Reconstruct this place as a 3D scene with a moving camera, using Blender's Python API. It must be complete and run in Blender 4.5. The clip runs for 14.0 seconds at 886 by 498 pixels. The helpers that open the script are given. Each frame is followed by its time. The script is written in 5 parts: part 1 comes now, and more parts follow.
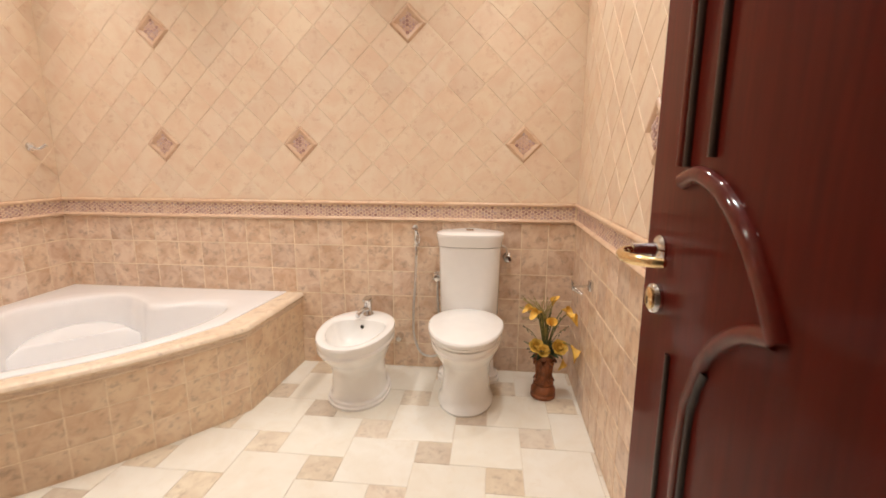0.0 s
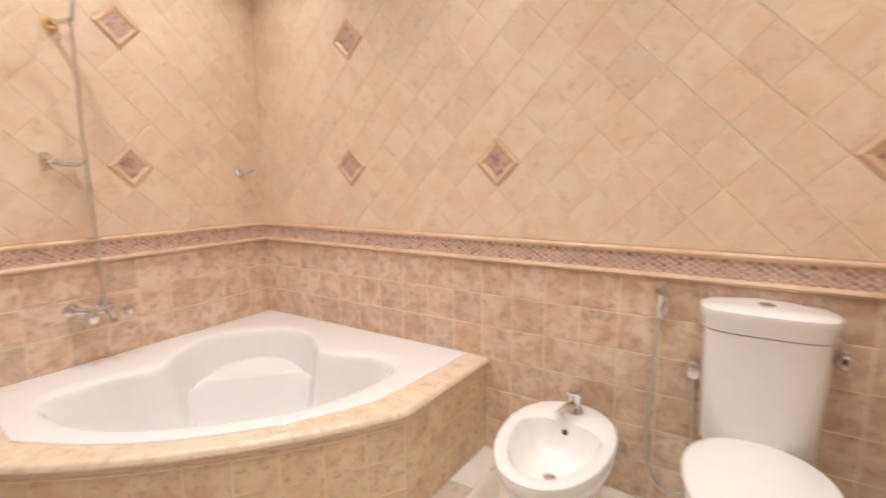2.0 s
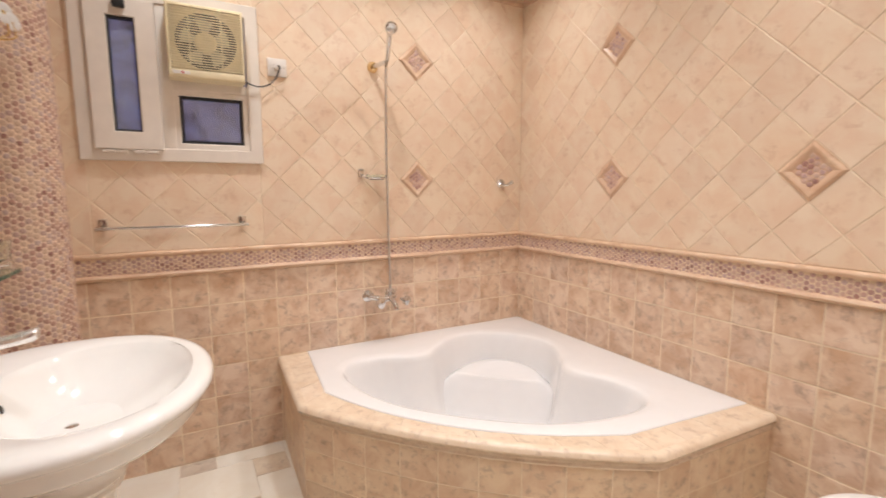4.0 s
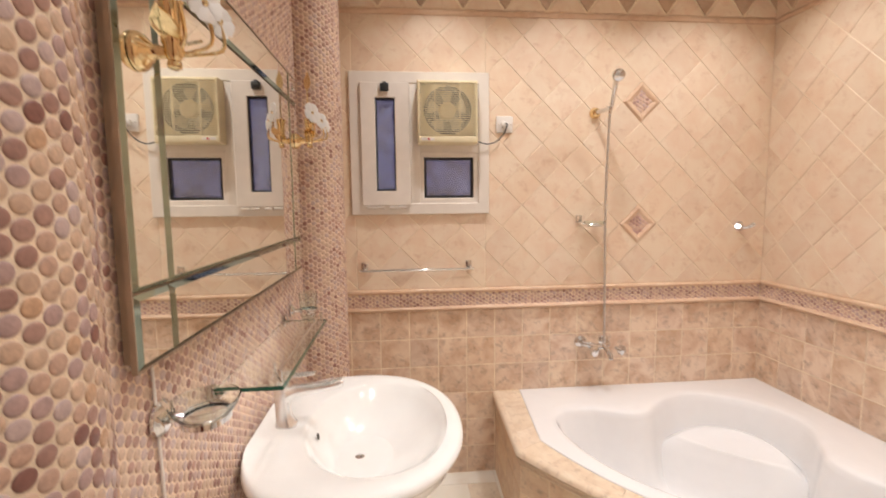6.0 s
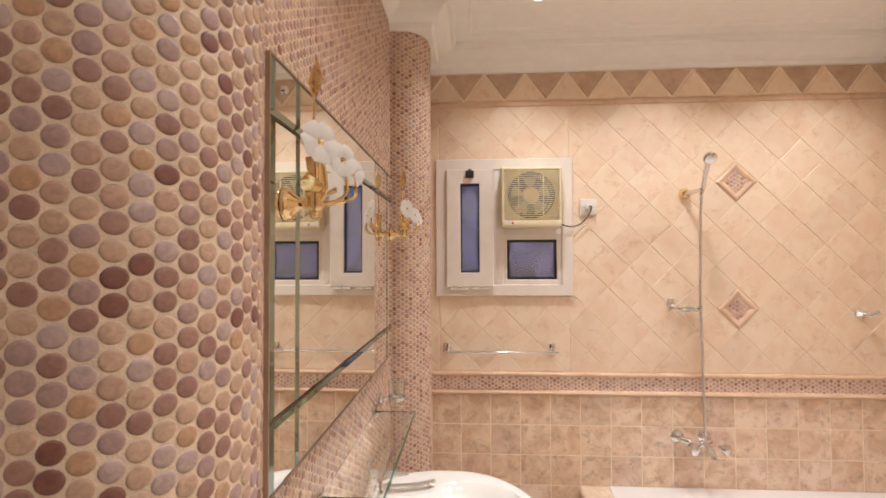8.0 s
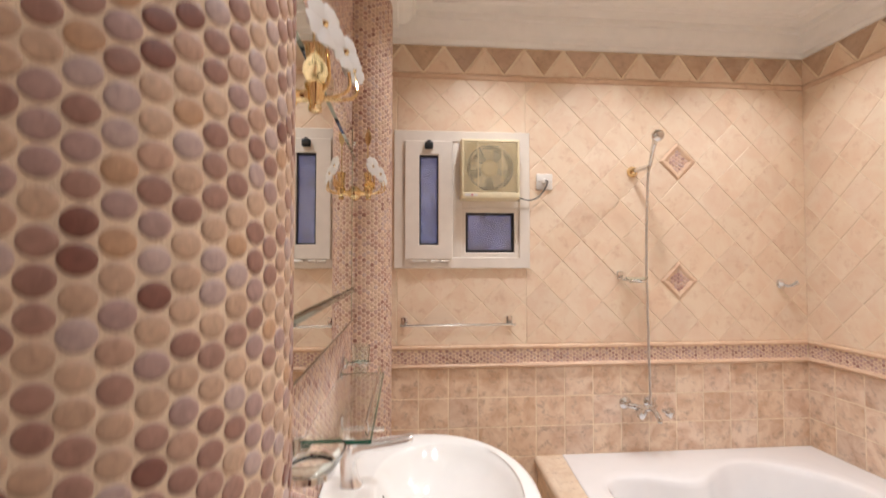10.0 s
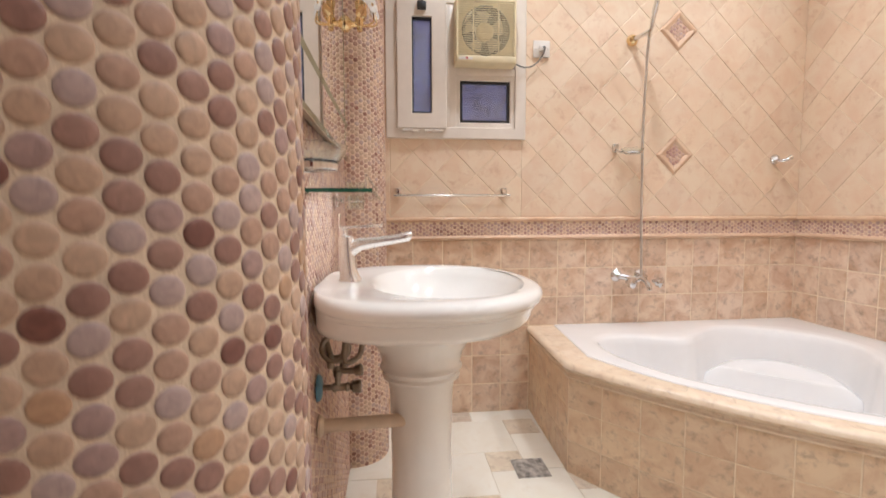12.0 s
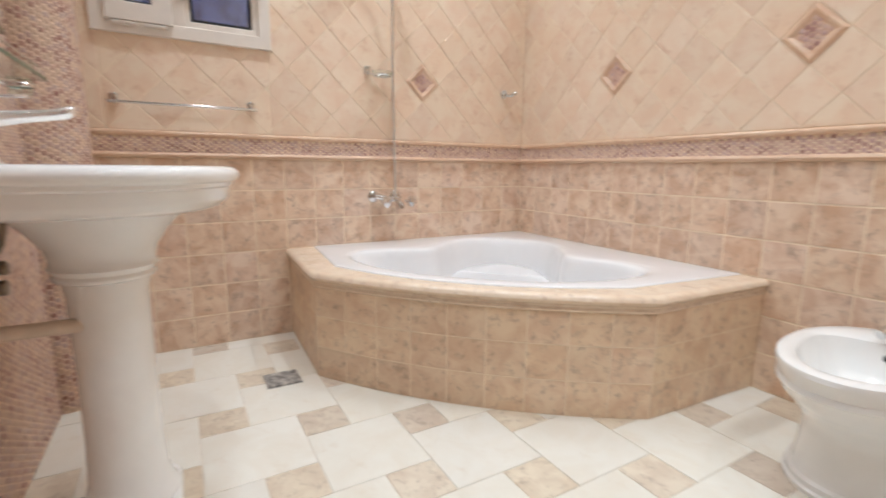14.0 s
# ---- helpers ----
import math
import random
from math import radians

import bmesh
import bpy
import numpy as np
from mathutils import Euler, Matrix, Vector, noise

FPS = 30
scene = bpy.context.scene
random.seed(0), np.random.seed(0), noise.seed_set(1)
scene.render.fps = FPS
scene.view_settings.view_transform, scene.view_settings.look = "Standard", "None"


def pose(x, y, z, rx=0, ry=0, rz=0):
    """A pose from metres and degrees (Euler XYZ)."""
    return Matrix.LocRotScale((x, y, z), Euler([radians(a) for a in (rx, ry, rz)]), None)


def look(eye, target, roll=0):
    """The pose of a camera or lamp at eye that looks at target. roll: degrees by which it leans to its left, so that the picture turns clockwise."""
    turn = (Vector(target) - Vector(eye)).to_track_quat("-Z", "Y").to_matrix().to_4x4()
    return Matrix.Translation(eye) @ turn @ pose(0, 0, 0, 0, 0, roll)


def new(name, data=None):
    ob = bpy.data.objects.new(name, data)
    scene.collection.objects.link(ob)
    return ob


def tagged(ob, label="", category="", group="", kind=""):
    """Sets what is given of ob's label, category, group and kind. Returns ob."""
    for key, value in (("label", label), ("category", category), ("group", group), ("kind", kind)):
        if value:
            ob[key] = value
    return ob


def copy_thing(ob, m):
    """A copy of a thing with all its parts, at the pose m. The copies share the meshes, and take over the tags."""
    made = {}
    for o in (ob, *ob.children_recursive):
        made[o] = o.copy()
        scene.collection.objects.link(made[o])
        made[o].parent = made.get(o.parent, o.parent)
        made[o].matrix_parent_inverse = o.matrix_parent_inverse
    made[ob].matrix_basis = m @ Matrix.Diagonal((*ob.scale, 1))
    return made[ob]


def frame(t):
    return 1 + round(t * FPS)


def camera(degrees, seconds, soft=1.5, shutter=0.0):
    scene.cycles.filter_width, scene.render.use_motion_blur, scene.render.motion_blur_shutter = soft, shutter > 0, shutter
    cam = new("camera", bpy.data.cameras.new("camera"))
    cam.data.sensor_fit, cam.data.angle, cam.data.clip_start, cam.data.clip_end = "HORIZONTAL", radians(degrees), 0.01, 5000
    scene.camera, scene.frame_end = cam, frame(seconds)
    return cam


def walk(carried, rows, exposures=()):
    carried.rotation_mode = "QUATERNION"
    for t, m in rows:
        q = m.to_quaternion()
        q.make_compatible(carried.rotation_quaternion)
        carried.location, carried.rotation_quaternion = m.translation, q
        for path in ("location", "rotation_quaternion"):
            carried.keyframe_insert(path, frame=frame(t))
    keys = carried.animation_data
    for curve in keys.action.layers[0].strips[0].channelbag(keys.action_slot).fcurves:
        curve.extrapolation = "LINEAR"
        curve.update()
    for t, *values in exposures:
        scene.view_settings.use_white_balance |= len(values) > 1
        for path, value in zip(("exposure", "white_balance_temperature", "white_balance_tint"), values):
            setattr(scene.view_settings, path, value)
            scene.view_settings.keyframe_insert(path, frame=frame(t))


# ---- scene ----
cam = camera(87.9, 14.0, soft=1.6, shutter=0.5)

PATH = [
    (0, (0.511, 0.488, 1.272), (0.306, 2.44, 0.888), 0.2),
    (0.5, (0.53, 0.75, 1.276), (0.302, 2.7, 0.895), 0.3),
    (1, (0.457, 0.981, 1.255), (0.09, 2.913, 0.89), 0.2),
    (1.5, (0.321, 1.174, 1.285), (-0.31, 3.04, 0.943), -0.2),
    (2, (0.259, 1.271, 1.288), (-0.777, 2.956, 0.986), -0.3),
    (2.5, (0.223, 1.296, 1.284), (-1.104, 2.765, 0.997), -0.4),
    (3, (0.197, 1.276, 1.285), (-1.29, 2.586, 1.011), -0.4),
    (3.5, (0.192, 1.261, 1.289), (-1.446, 2.376, 1.018), -0.4),
    (3.7, (0.188, 1.268, 1.285), (-1.491, 2.322, 1.025), -0.3),
    (5.8, (0.179, 1.13, 1.453), (-1.793, 1.37, 1.227), -0.6),
    (6, (0.18, 1.127, 1.479), (-1.801, 1.309, 1.278), -0.6),
    (6.5, (0.205, 1.132, 1.549), (-1.792, 1.167, 1.438), -0.4),
    (7, (0.221, 1.139, 1.597), (-1.778, 1.08, 1.567), -0.4),
    (7.2, (0.227, 1.135, 1.608), (-1.771, 1.054, 1.604), -0.4),
    (9.3, (0.145, 0.94, 1.568), (-1.85, 0.874, 1.692), -0.0),
    (9.5, (0.157, 0.951, 1.551), (-1.84, 0.976, 1.658), -0.1),
    (10, (0.153, 0.94, 1.45), (-1.839, 1.106, 1.51), -0.0),
    (10.5, (0.172, 0.919, 1.324), (-1.818, 1.12, 1.29), -0.1),
    (11, (0.153, 0.914, 1.234), (-1.835, 1.12, 1.156), -0.1),
    (11.5, (0.136, 0.914, 1.136), (-1.849, 1.127, 1.017), -0.1),
    (12, (0.132, 0.916, 1.046), (-1.851, 1.128, 0.894), -0.2),
    (12.5, (0.146, 0.938, 0.973), (-1.824, 1.206, 0.759), 0.0),
    (13, (0.153, 0.98, 0.927), (-1.789, 1.379, 0.663), -0.2),
    (13.5, (0.199, 1.08, 0.897), (-1.655, 1.759, 0.58), 0.0),
    (14, (0.253, 1.153, 0.876), (-1.458, 2.128, 0.529), 0.5),
]
EXPOSURES = [
    (0.0, -0.03, 6550, 11),
    (3.5, -0.08, 6150, 11),
    (7.0, -0.03, 6220, 11),
    (9.5, 0.0, 6080, 12),
    (10.0, -0.03, 5980, 11),
    (12.5, 0.0, 5650, 7),
    (14.0, -0.08, 5380, 4),
]
walk(cam, [(t, look(eye, target, roll)) for t, eye, target, roll in PATH], EXPOSURES)

# ---- light ----
N, W, E, S = 3.14, -2.20, 0.993, 0.725   # inner faces of the four walls
CEIL = 2.72

world = bpy.data.worlds.new("dusk")
world.use_nodes = True
world.node_tree.nodes["Background"].inputs[0].default_value = (0.30, 0.30, 0.52, 1)
world.node_tree.nodes["Background"].inputs[1].default_value = 0.35
scene.world = world

# Only the column at x=-1.735 is known; the other two are added by assumption.
LAMP_X = (-1.735, -0.60, 0.535)
LAMP_Y = (1.355, 2.015, 2.676)
LAMPS = [(x, y) for x in LAMP_X for y in LAMP_Y]
LAMP_POWER = 4.12
for lx, ly in LAMPS:
    lamp = bpy.data.lights.new("downlight_lamp", "AREA")
    lamp.energy, lamp.color = LAMP_POWER, (0.975, 0.95, 0.92)
    lamp.shape, lamp.size, lamp.spread = "DISK", 0.07, radians(121)
    new("downlight_lamp", lamp).location = (lx, ly, CEIL - 0.03)


# ---- materials ----
def node_mat(name, rough=0.5, metal=0.0, color=(0.8, 0.8, 0.8)):
    m = bpy.data.materials.new(name)
    m.use_nodes = True
    b = m.node_tree.nodes["Principled BSDF"]
    b.inputs["Base Color"].default_value = (*color, 1)
    b.inputs["Roughness"].default_value = rough
    b.inputs["Metallic"].default_value = metal
    return m, m.node_tree, b


def nd(tree, kind, **values):
    n = tree.nodes.new(kind)
    for key, v in values.items():
        n.inputs[key.replace("_", " ")].default_value = v
    return n


def ramp(tree, fac, stops, constant=False):
    r = tree.nodes.new("ShaderNodeValToRGB")
    r.color_ramp.interpolation = "CONSTANT" if constant else "LINEAR"
    while len(r.color_ramp.elements) < len(stops):
        r.color_ramp.elements.new(0.5)
    for e, (p, c) in zip(r.color_ramp.elements, stops):
        e.position, e.color = p, (*c, 1)
    tree.links.new(fac, r.inputs["Fac"])
    return r


def shifted_coords(tree):
    """Object coordinates, moved at random for each piece so that no two pieces look the same."""
    tc, oi = tree.nodes.new("ShaderNodeTexCoord"), tree.nodes.new("ShaderNodeObjectInfo")
    geo = tree.nodes.new("ShaderNodeNewGeometry")
    add = tree.nodes.new("ShaderNodeMath")
    add.operation = "ADD"
    tree.links.new(oi.outputs["Random"], add.inputs[0])
    tree.links.new(geo.outputs["Random Per Island"], add.inputs[1])
    sc = tree.nodes.new("ShaderNodeMath")
    sc.operation = "MULTIPLY"
    sc.inputs[1].default_value = 37.0
    tree.links.new(add.outputs[0], sc.inputs[0])
    va = tree.nodes.new("ShaderNodeVectorMath")
    va.operation = "ADD"
    tree.links.new(tc.outputs["Object"], va.inputs[0])
    tree.links.new(sc.outputs[0], va.inputs[1])
    fr = tree.nodes.new("ShaderNodeMath")
    fr.operation = "FRACT"
    tree.links.new(add.outputs[0], fr.inputs[0])
    return va.outputs[0], fr.outputs[0]


def bumped(tree, bsdf, height, strength, distance=0.002):
    bu = nd(tree, "ShaderNodeBump", Strength=strength, Distance=distance)
    tree.links.new(height, bu.inputs["Height"])
    tree.links.new(bu.outputs["Normal"], bsdf.inputs["Normal"])


def mix(tree, fac, a, b, kind="MIX"):
    n = tree.nodes.new("ShaderNodeMix")
    n.data_type, n.blend_type = "RGBA", kind
    for sock, v in ((n.inputs[0], fac), (n.inputs[6], a), (n.inputs[7], b)):
        if isinstance(v, (int, float)):
            sock.default_value = v
        elif isinstance(v, tuple):
            sock.default_value = (*v, 1)
        else:
            tree.links.new(v, sock)
    return n.outputs[2]


def tile_mat(name, light, dark, spot, spots, rough, scale, tone=0.16):
    """Glazed ceramic with cloudy marbling, a few darker specks and a tone of its own for each piece."""
    m, t, b = node_mat(name, rough)
    co, rnd = shifted_coords(t)
    cloud = nd(t, "ShaderNodeTexNoise", Scale=scale, Detail=4.0, Roughness=0.6, Distortion=0.6)
    speck = nd(t, "ShaderNodeTexNoise", Scale=scale * 2.2, Detail=5.0, Roughness=0.7, Distortion=0.3)
    for n in (cloud, speck):
        t.links.new(co, n.inputs["Vector"])
    base = ramp(t, cloud.outputs["Fac"], [(0.34, dark), (0.62, light)])
    sp = ramp(t, speck.outputs["Fac"], [(0.60 - 0.12 * spots, (0, 0, 0)), (0.74 - 0.04 * spots, (1, 1, 1))])
    fac = t.nodes.new("ShaderNodeMath")
    fac.operation = "MULTIPLY"
    fac.inputs[1].default_value = min(0.9, 0.35 + 0.6 * spots)
    t.links.new(sp.outputs["Color"], fac.inputs[0])
    c = mix(t, fac.outputs[0], base.outputs["Color"], spot)
    g = ramp(t, rnd, [(0.0, (1 - tone, 1 - 1.15 * tone, 1 - 1.3 * tone)), (0.45, (1.0, 1.0 - 0.15 * tone, 1.0 - 0.7 * tone)), (1.0, (1.0, 1.0, 1.0))])
    c = mix(t, 1.0, c, g.outputs["Color"], "MULTIPLY")
    t.links.new(c, b.inputs["Base Color"])
    fine = nd(t, "ShaderNodeTexNoise", Scale=55.0, Detail=3.0)
    t.links.new(co, fine.inputs["Vector"])
    bumped(t, b, fine.outputs["Fac"], 0.10)
    return m


def plain_mat(name, color, rough, metal=0.0, vary=0.05, bump=0.05, scale=18.0, coat=0.0):
    m, t, b = node_mat(name, rough, metal, color)
    tc = t.nodes.new("ShaderNodeTexCoord")
    n = nd(t, "ShaderNodeTexNoise", Scale=scale, Detail=5.0)
    t.links.new(tc.outputs["Object"], n.inputs["Vector"])
    r = ramp(t, n.outputs["Fac"], [(0.3, tuple(c * (1 - vary) for c in color)), (0.7, tuple(min(1, c * (1 + vary)) for c in color))])
    t.links.new(r.outputs["Color"], b.inputs["Base Color"])
    rr = nd(t, "ShaderNodeMapRange", To_Min=max(0.0, rough - 0.04), To_Max=rough + 0.06)
    t.links.new(n.outputs["Fac"], rr.inputs["Value"])
    t.links.new(rr.outputs["Result"], b.inputs["Roughness"])
    b.inputs["Coat Weight"].default_value = coat
    b.inputs["Coat Roughness"].default_value = 0.08
    if bump:
        f = nd(t, "ShaderNodeTexNoise", Scale=scale * 12, Detail=3.0)
        t.links.new(tc.outputs["Object"], f.inputs["Vector"])
        bumped(t, b, f.outputs["Fac"], bump)
    return m


M_DIAG = tile_mat("ceramic_cream_pink", (0.90, 0.735, 0.565), (0.85, 0.635, 0.465), (0.68, 0.44, 0.29), 0.44, 0.42, 7.5, 0.06)
M_LOW = tile_mat("ceramic_mottled_tan", (0.87, 0.69, 0.545), (0.68, 0.45, 0.305), (0.42, 0.28, 0.20), 0.68, 0.34, 11.0, 0.13)
M_BAND = tile_mat("ceramic_band_taupe", (0.66, 0.48, 0.345), (0.54, 0.365, 0.25), (0.40, 0.27, 0.19), 0.5, 0.36, 12.0, 0.16)
M_FLOOR = tile_mat("floor_cream", (0.90, 0.86, 0.77), (0.86, 0.80, 0.69), (0.78, 0.68, 0.54), 0.2, 0.24, 6.0, 0.05)
M_FLOOR_S = tile_mat("floor_taupe", (0.82, 0.73, 0.61), (0.72, 0.61, 0.50), (0.46, 0.37, 0.30), 0.62, 0.26, 13.0, 0.16)
M_DECK = tile_mat("ceramic_deck_cream", (0.86, 0.71, 0.55), (0.78, 0.60, 0.44), (0.52, 0.37, 0.27), 0.58, 0.24, 13.0, 0.08)
M_APRON = tile_mat("ceramic_apron_ochre", (0.86, 0.68, 0.49), (0.735, 0.515, 0.345), (0.42, 0.29, 0.20), 0.66, 0.36, 12.0, 0.10)
M_TRIM = tile_mat("ceramic_trim_terracotta", (0.79, 0.575, 0.405), (0.70, 0.46, 0.305), (0.53, 0.32, 0.21), 0.4, 0.33, 9.0, 0.05)
M_GROUT = plain_mat("grout_tan", (0.90, 0.745, 0.56), 0.85, vary=0.12, bump=0.3)
M_GROUT_FLOOR = plain_mat("grout_floor", (0.80, 0.72, 0.60), 0.85, vary=0.12, bump=0.3)
M_GROUT_PENNY = plain_mat("grout_penny", (0.79, 0.64, 0.475), 0.8, vary=0.12, bump=0.4, scale=40)
# same penny grout, with the pinker light further off put into its colour
M_GROUT_ROSE_LIT = plain_mat("grout_penny_rose_lit", (0.79, 0.62, 0.465), 0.8, vary=0.12, bump=0.4, scale=40)
M_PAINT = plain_mat("ceiling_paint", (0.93, 0.90, 0.85), 0.7, vary=0.02, bump=0.05)
M_PORCELAIN = plain_mat("porcelain_white", (0.92, 0.895, 0.855), 0.07, vary=0.015, bump=0.0, coat=0.4)
M_ACRYLIC = plain_mat("tub_acrylic", (0.895, 0.872, 0.858), 0.06, vary=0.01, bump=0.0, coat=0.3)
M_CHROME = plain_mat("chrome", (0.74, 0.735, 0.73), 0.09, 1.0, vary=0.04, bump=0.0)
# Basin mixer chrome, whitened in colour to stand for the bright room it reflects.
M_TAP = plain_mat("chrome_white_reflection", (0.92, 0.91, 0.89), 0.22, 0.8, vary=0.04, bump=0.0)
M_HOSE = plain_mat("hose_steel", (0.74, 0.72, 0.70), 0.36, 1.0, vary=0.1, bump=0.4, scale=60)
M_GOLD = plain_mat("polished_gold", (0.84, 0.65, 0.36), 0.08, 1.0, vary=0.06, bump=0.0)
M_PVC = plain_mat("pvc_white", (0.83, 0.755, 0.67), 0.32, vary=0.03, bump=0.03)
M_FAN = plain_mat("plastic_yellowed", (0.82, 0.71, 0.47), 0.4, vary=0.06, bump=0.04)
# Near-black for hollows: shade inside the fan and in small holes painted as colour.
M_HOLLOW_SHADE = plain_mat("hollow_shade", (0.05, 0.042, 0.03), 0.6, vary=0.1, bump=0.05)
M_BLADE = plain_mat("fan_blade", (0.56, 0.50, 0.37), 0.5, vary=0.06, bump=0.0)
M_BLACK = plain_mat("black_plastic", (0.02, 0.02, 0.02), 0.45, vary=0.1, bump=0.03)
M_CABLE = plain_mat("grey_cable", (0.12, 0.11, 0.10), 0.5, vary=0.1, bump=0.0)
M_WHITE = plain_mat("white_plastic", (0.80, 0.74, 0.68), 0.3, vary=0.03, bump=0.0)
M_RED = plain_mat("red_mark", (0.5, 0.04, 0.04), 0.4, vary=0.05, bump=0.0)
M_BRASSOLD = plain_mat("aged_brass", (0.28, 0.235, 0.185), 0.30, 1.0, vary=0.25, bump=0.2, scale=30)
M_BLUE = plain_mat("blue_flange", (0.10, 0.22, 0.30), 0.5, vary=0.2, bump=0.1)
M_PIPE = plain_mat("plastic_pipe", (0.66, 0.52, 0.39), 0.45, vary=0.1, bump=0.1)
M_BRONZE = plain_mat("vase_bronze", (0.26, 0.09, 0.035), 0.38, 0.35, vary=0.45, bump=0.5, scale=26)
M_CALLA = plain_mat("calla_yellow", (0.86, 0.50, 0.09), 0.55, vary=0.25, bump=0.2, scale=30)
M_ROSE = plain_mat("rose_yellow", (0.72, 0.46, 0.08), 0.6, vary=0.3, bump=0.2, scale=40)
M_LEAF = plain_mat("leaf_dark", (0.055, 0.075, 0.035), 0.5, vary=0.4, bump=0.3, scale=40)
M_STEM = plain_mat("stem_green", (0.16, 0.17, 0.05), 0.6, vary=0.3, bump=0.2, scale=40)
M_DRY = plain_mat("dry_grass", (0.36, 0.30, 0.10), 0.7, vary=0.3, bump=0.1, scale=40)
M_STEEL = plain_mat("drain_steel", (0.40, 0.37, 0.33), 0.5, 0.2, vary=0.55, bump=0.3, scale=40)
M_MIRROR_EDGE = plain_mat("mirror_back", (0.34, 0.24, 0.16), 0.6, vary=0.15, bump=0.2)
M_CORRIDOR = plain_mat("corridor_plaster", (0.55, 0.47, 0.38), 0.8, vary=0.05, bump=0.1)
M_PLASTER = plain_mat("jamb_plaster", (0.78, 0.68, 0.55), 0.7, vary=0.04, bump=0.1)

M_MIRROR, _t, _b = node_mat("mirror_silver", 0.015, 1.0, (0.86, 0.86, 0.82))
# Green of the bevelled glass, with its dark reflection put into the metal colour.
M_BEVEL_REFLECT, _t, _b = node_mat("mirror_bevel_green_reflection", 0.05, 1.0, (0.33, 0.39, 0.33))
M_GLASS, _t, _b = node_mat("clear_glass", 0.03, 0.0, (0.93, 0.98, 0.95))
_b.inputs["Transmission Weight"].default_value = 1.0
_b.inputs["IOR"].default_value = 1.45
M_GLASS_EDGE, _t, _b = node_mat("green_glass_edge", 0.1, 0.0, (0.03, 0.16, 0.10))
_b.inputs["Transmission Weight"].default_value = 0.3
M_FROST, _t, _b = node_mat("frosted_glass_petal", 0.35, 0.0, (0.95, 0.92, 0.88))
_b.inputs["Transmission Weight"].default_value = 0.45
M_PANE, _t, _b = node_mat("window_pane", 0.05, 0.0, (0.75, 0.75, 0.80))
_b.inputs["Transmission Weight"].default_value = 0.85
_tc = _t.nodes.new("ShaderNodeTexCoord")
_n = nd(_t, "ShaderNodeTexNoise", Scale=9.0, Detail=4.0)
_t.links.new(_tc.outputs["Object"], _n.inputs["Vector"])
bumped(_t, _b, _n.outputs["Fac"], 0.10, 0.006)
M_GLOW = bpy.data.materials.new("lamp_glow")
M_GLOW.use_nodes = True
_b = M_GLOW.node_tree.nodes["Principled BSDF"]
_b.inputs["Emission Color"].default_value = (1.0, 0.88, 0.72, 1)
_b.inputs["Emission Strength"].default_value = 12.0

# dusk garden behind the window
M_DUSK = bpy.data.materials.new("dusk_backdrop")
M_DUSK.use_nodes = True
_t = M_DUSK.node_tree
_b = _t.nodes["Principled BSDF"]
_tc = _t.nodes.new("ShaderNodeTexCoord")
_n = nd(_t, "ShaderNodeTexNoise", Scale=11.0, Detail=7.0, Roughness=0.65, Distortion=1.6)
_t.links.new(_tc.outputs["Object"], _n.inputs["Vector"])
_sep = _t.nodes.new("ShaderNodeSeparateXYZ")
_t.links.new(_tc.outputs["Object"], _sep.inputs[0])
_bush = nd(_t, "ShaderNodeMapRange", From_Min=1.25, From_Max=1.62, To_Min=-0.20, To_Max=0.04)
_t.links.new(_sep.outputs["Z"], _bush.inputs["Value"])
_sum = _t.nodes.new("ShaderNodeMath")
_t.links.new(_n.outputs["Fac"], _sum.inputs[0])
_t.links.new(_bush.outputs["Result"], _sum.inputs[1])
_r = ramp(_t, _sum.outputs[0], [(0.34, (0.022, 0.02, 0.028)), (0.44, (0.075, 0.075, 0.14)), (0.52, (0.16, 0.16, 0.31)), (0.66, (0.25, 0.26, 0.46))])
_b.inputs["Base Color"].default_value = (0.02, 0.02, 0.03, 1)
_t.links.new(_r.outputs["Color"], _b.inputs["Emission Color"])
_b.inputs["Emission Strength"].default_value = 0.7


def penny_mat(name, palette):
    m, t, b = node_mat(name, 0.42)
    co, rnd = shifted_coords(t)
    pal = ramp(t, rnd, palette, True)
    n = nd(t, "ShaderNodeTexNoise", Scale=160.0, Detail=4.0, Distortion=0.8)
    t.links.new(co, n.inputs["Vector"])
    g = ramp(t, n.outputs["Fac"], [(0.3, (0.80, 0.80, 0.80)), (0.7, (1.1, 1.1, 1.1))])
    t.links.new(mix(t, 1.0, pal.outputs["Color"], g.outputs["Color"], "MULTIPLY"), b.inputs["Base Color"])
    bumped(t, b, n.outputs["Fac"], 0.25, 0.001)
    return m


# One stone, three palettes: shaded near pilaster, paler pinker light painted into the others.
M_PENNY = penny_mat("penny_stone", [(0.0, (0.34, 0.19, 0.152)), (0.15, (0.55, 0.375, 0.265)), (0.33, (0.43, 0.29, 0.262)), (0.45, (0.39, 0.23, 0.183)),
                                   (0.56, (0.59, 0.41, 0.29)), (0.70, (0.51, 0.33, 0.243)), (0.79, (0.50, 0.375, 0.342)), (0.91, (0.235, 0.105, 0.082)), (0.96, (0.54, 0.335, 0.205))])
M_PENNY_PINK_LIT = penny_mat("penny_stone_pink_lit", [(0.0, (0.55, 0.33, 0.285)), (0.16, (0.72, 0.50, 0.405)), (0.36, (0.64, 0.43, 0.395)), (0.52, (0.76, 0.56, 0.46)),
                                             (0.70, (0.67, 0.445, 0.37)), (0.84, (0.66, 0.48, 0.45)), (0.94, (0.46, 0.25, 0.21))])
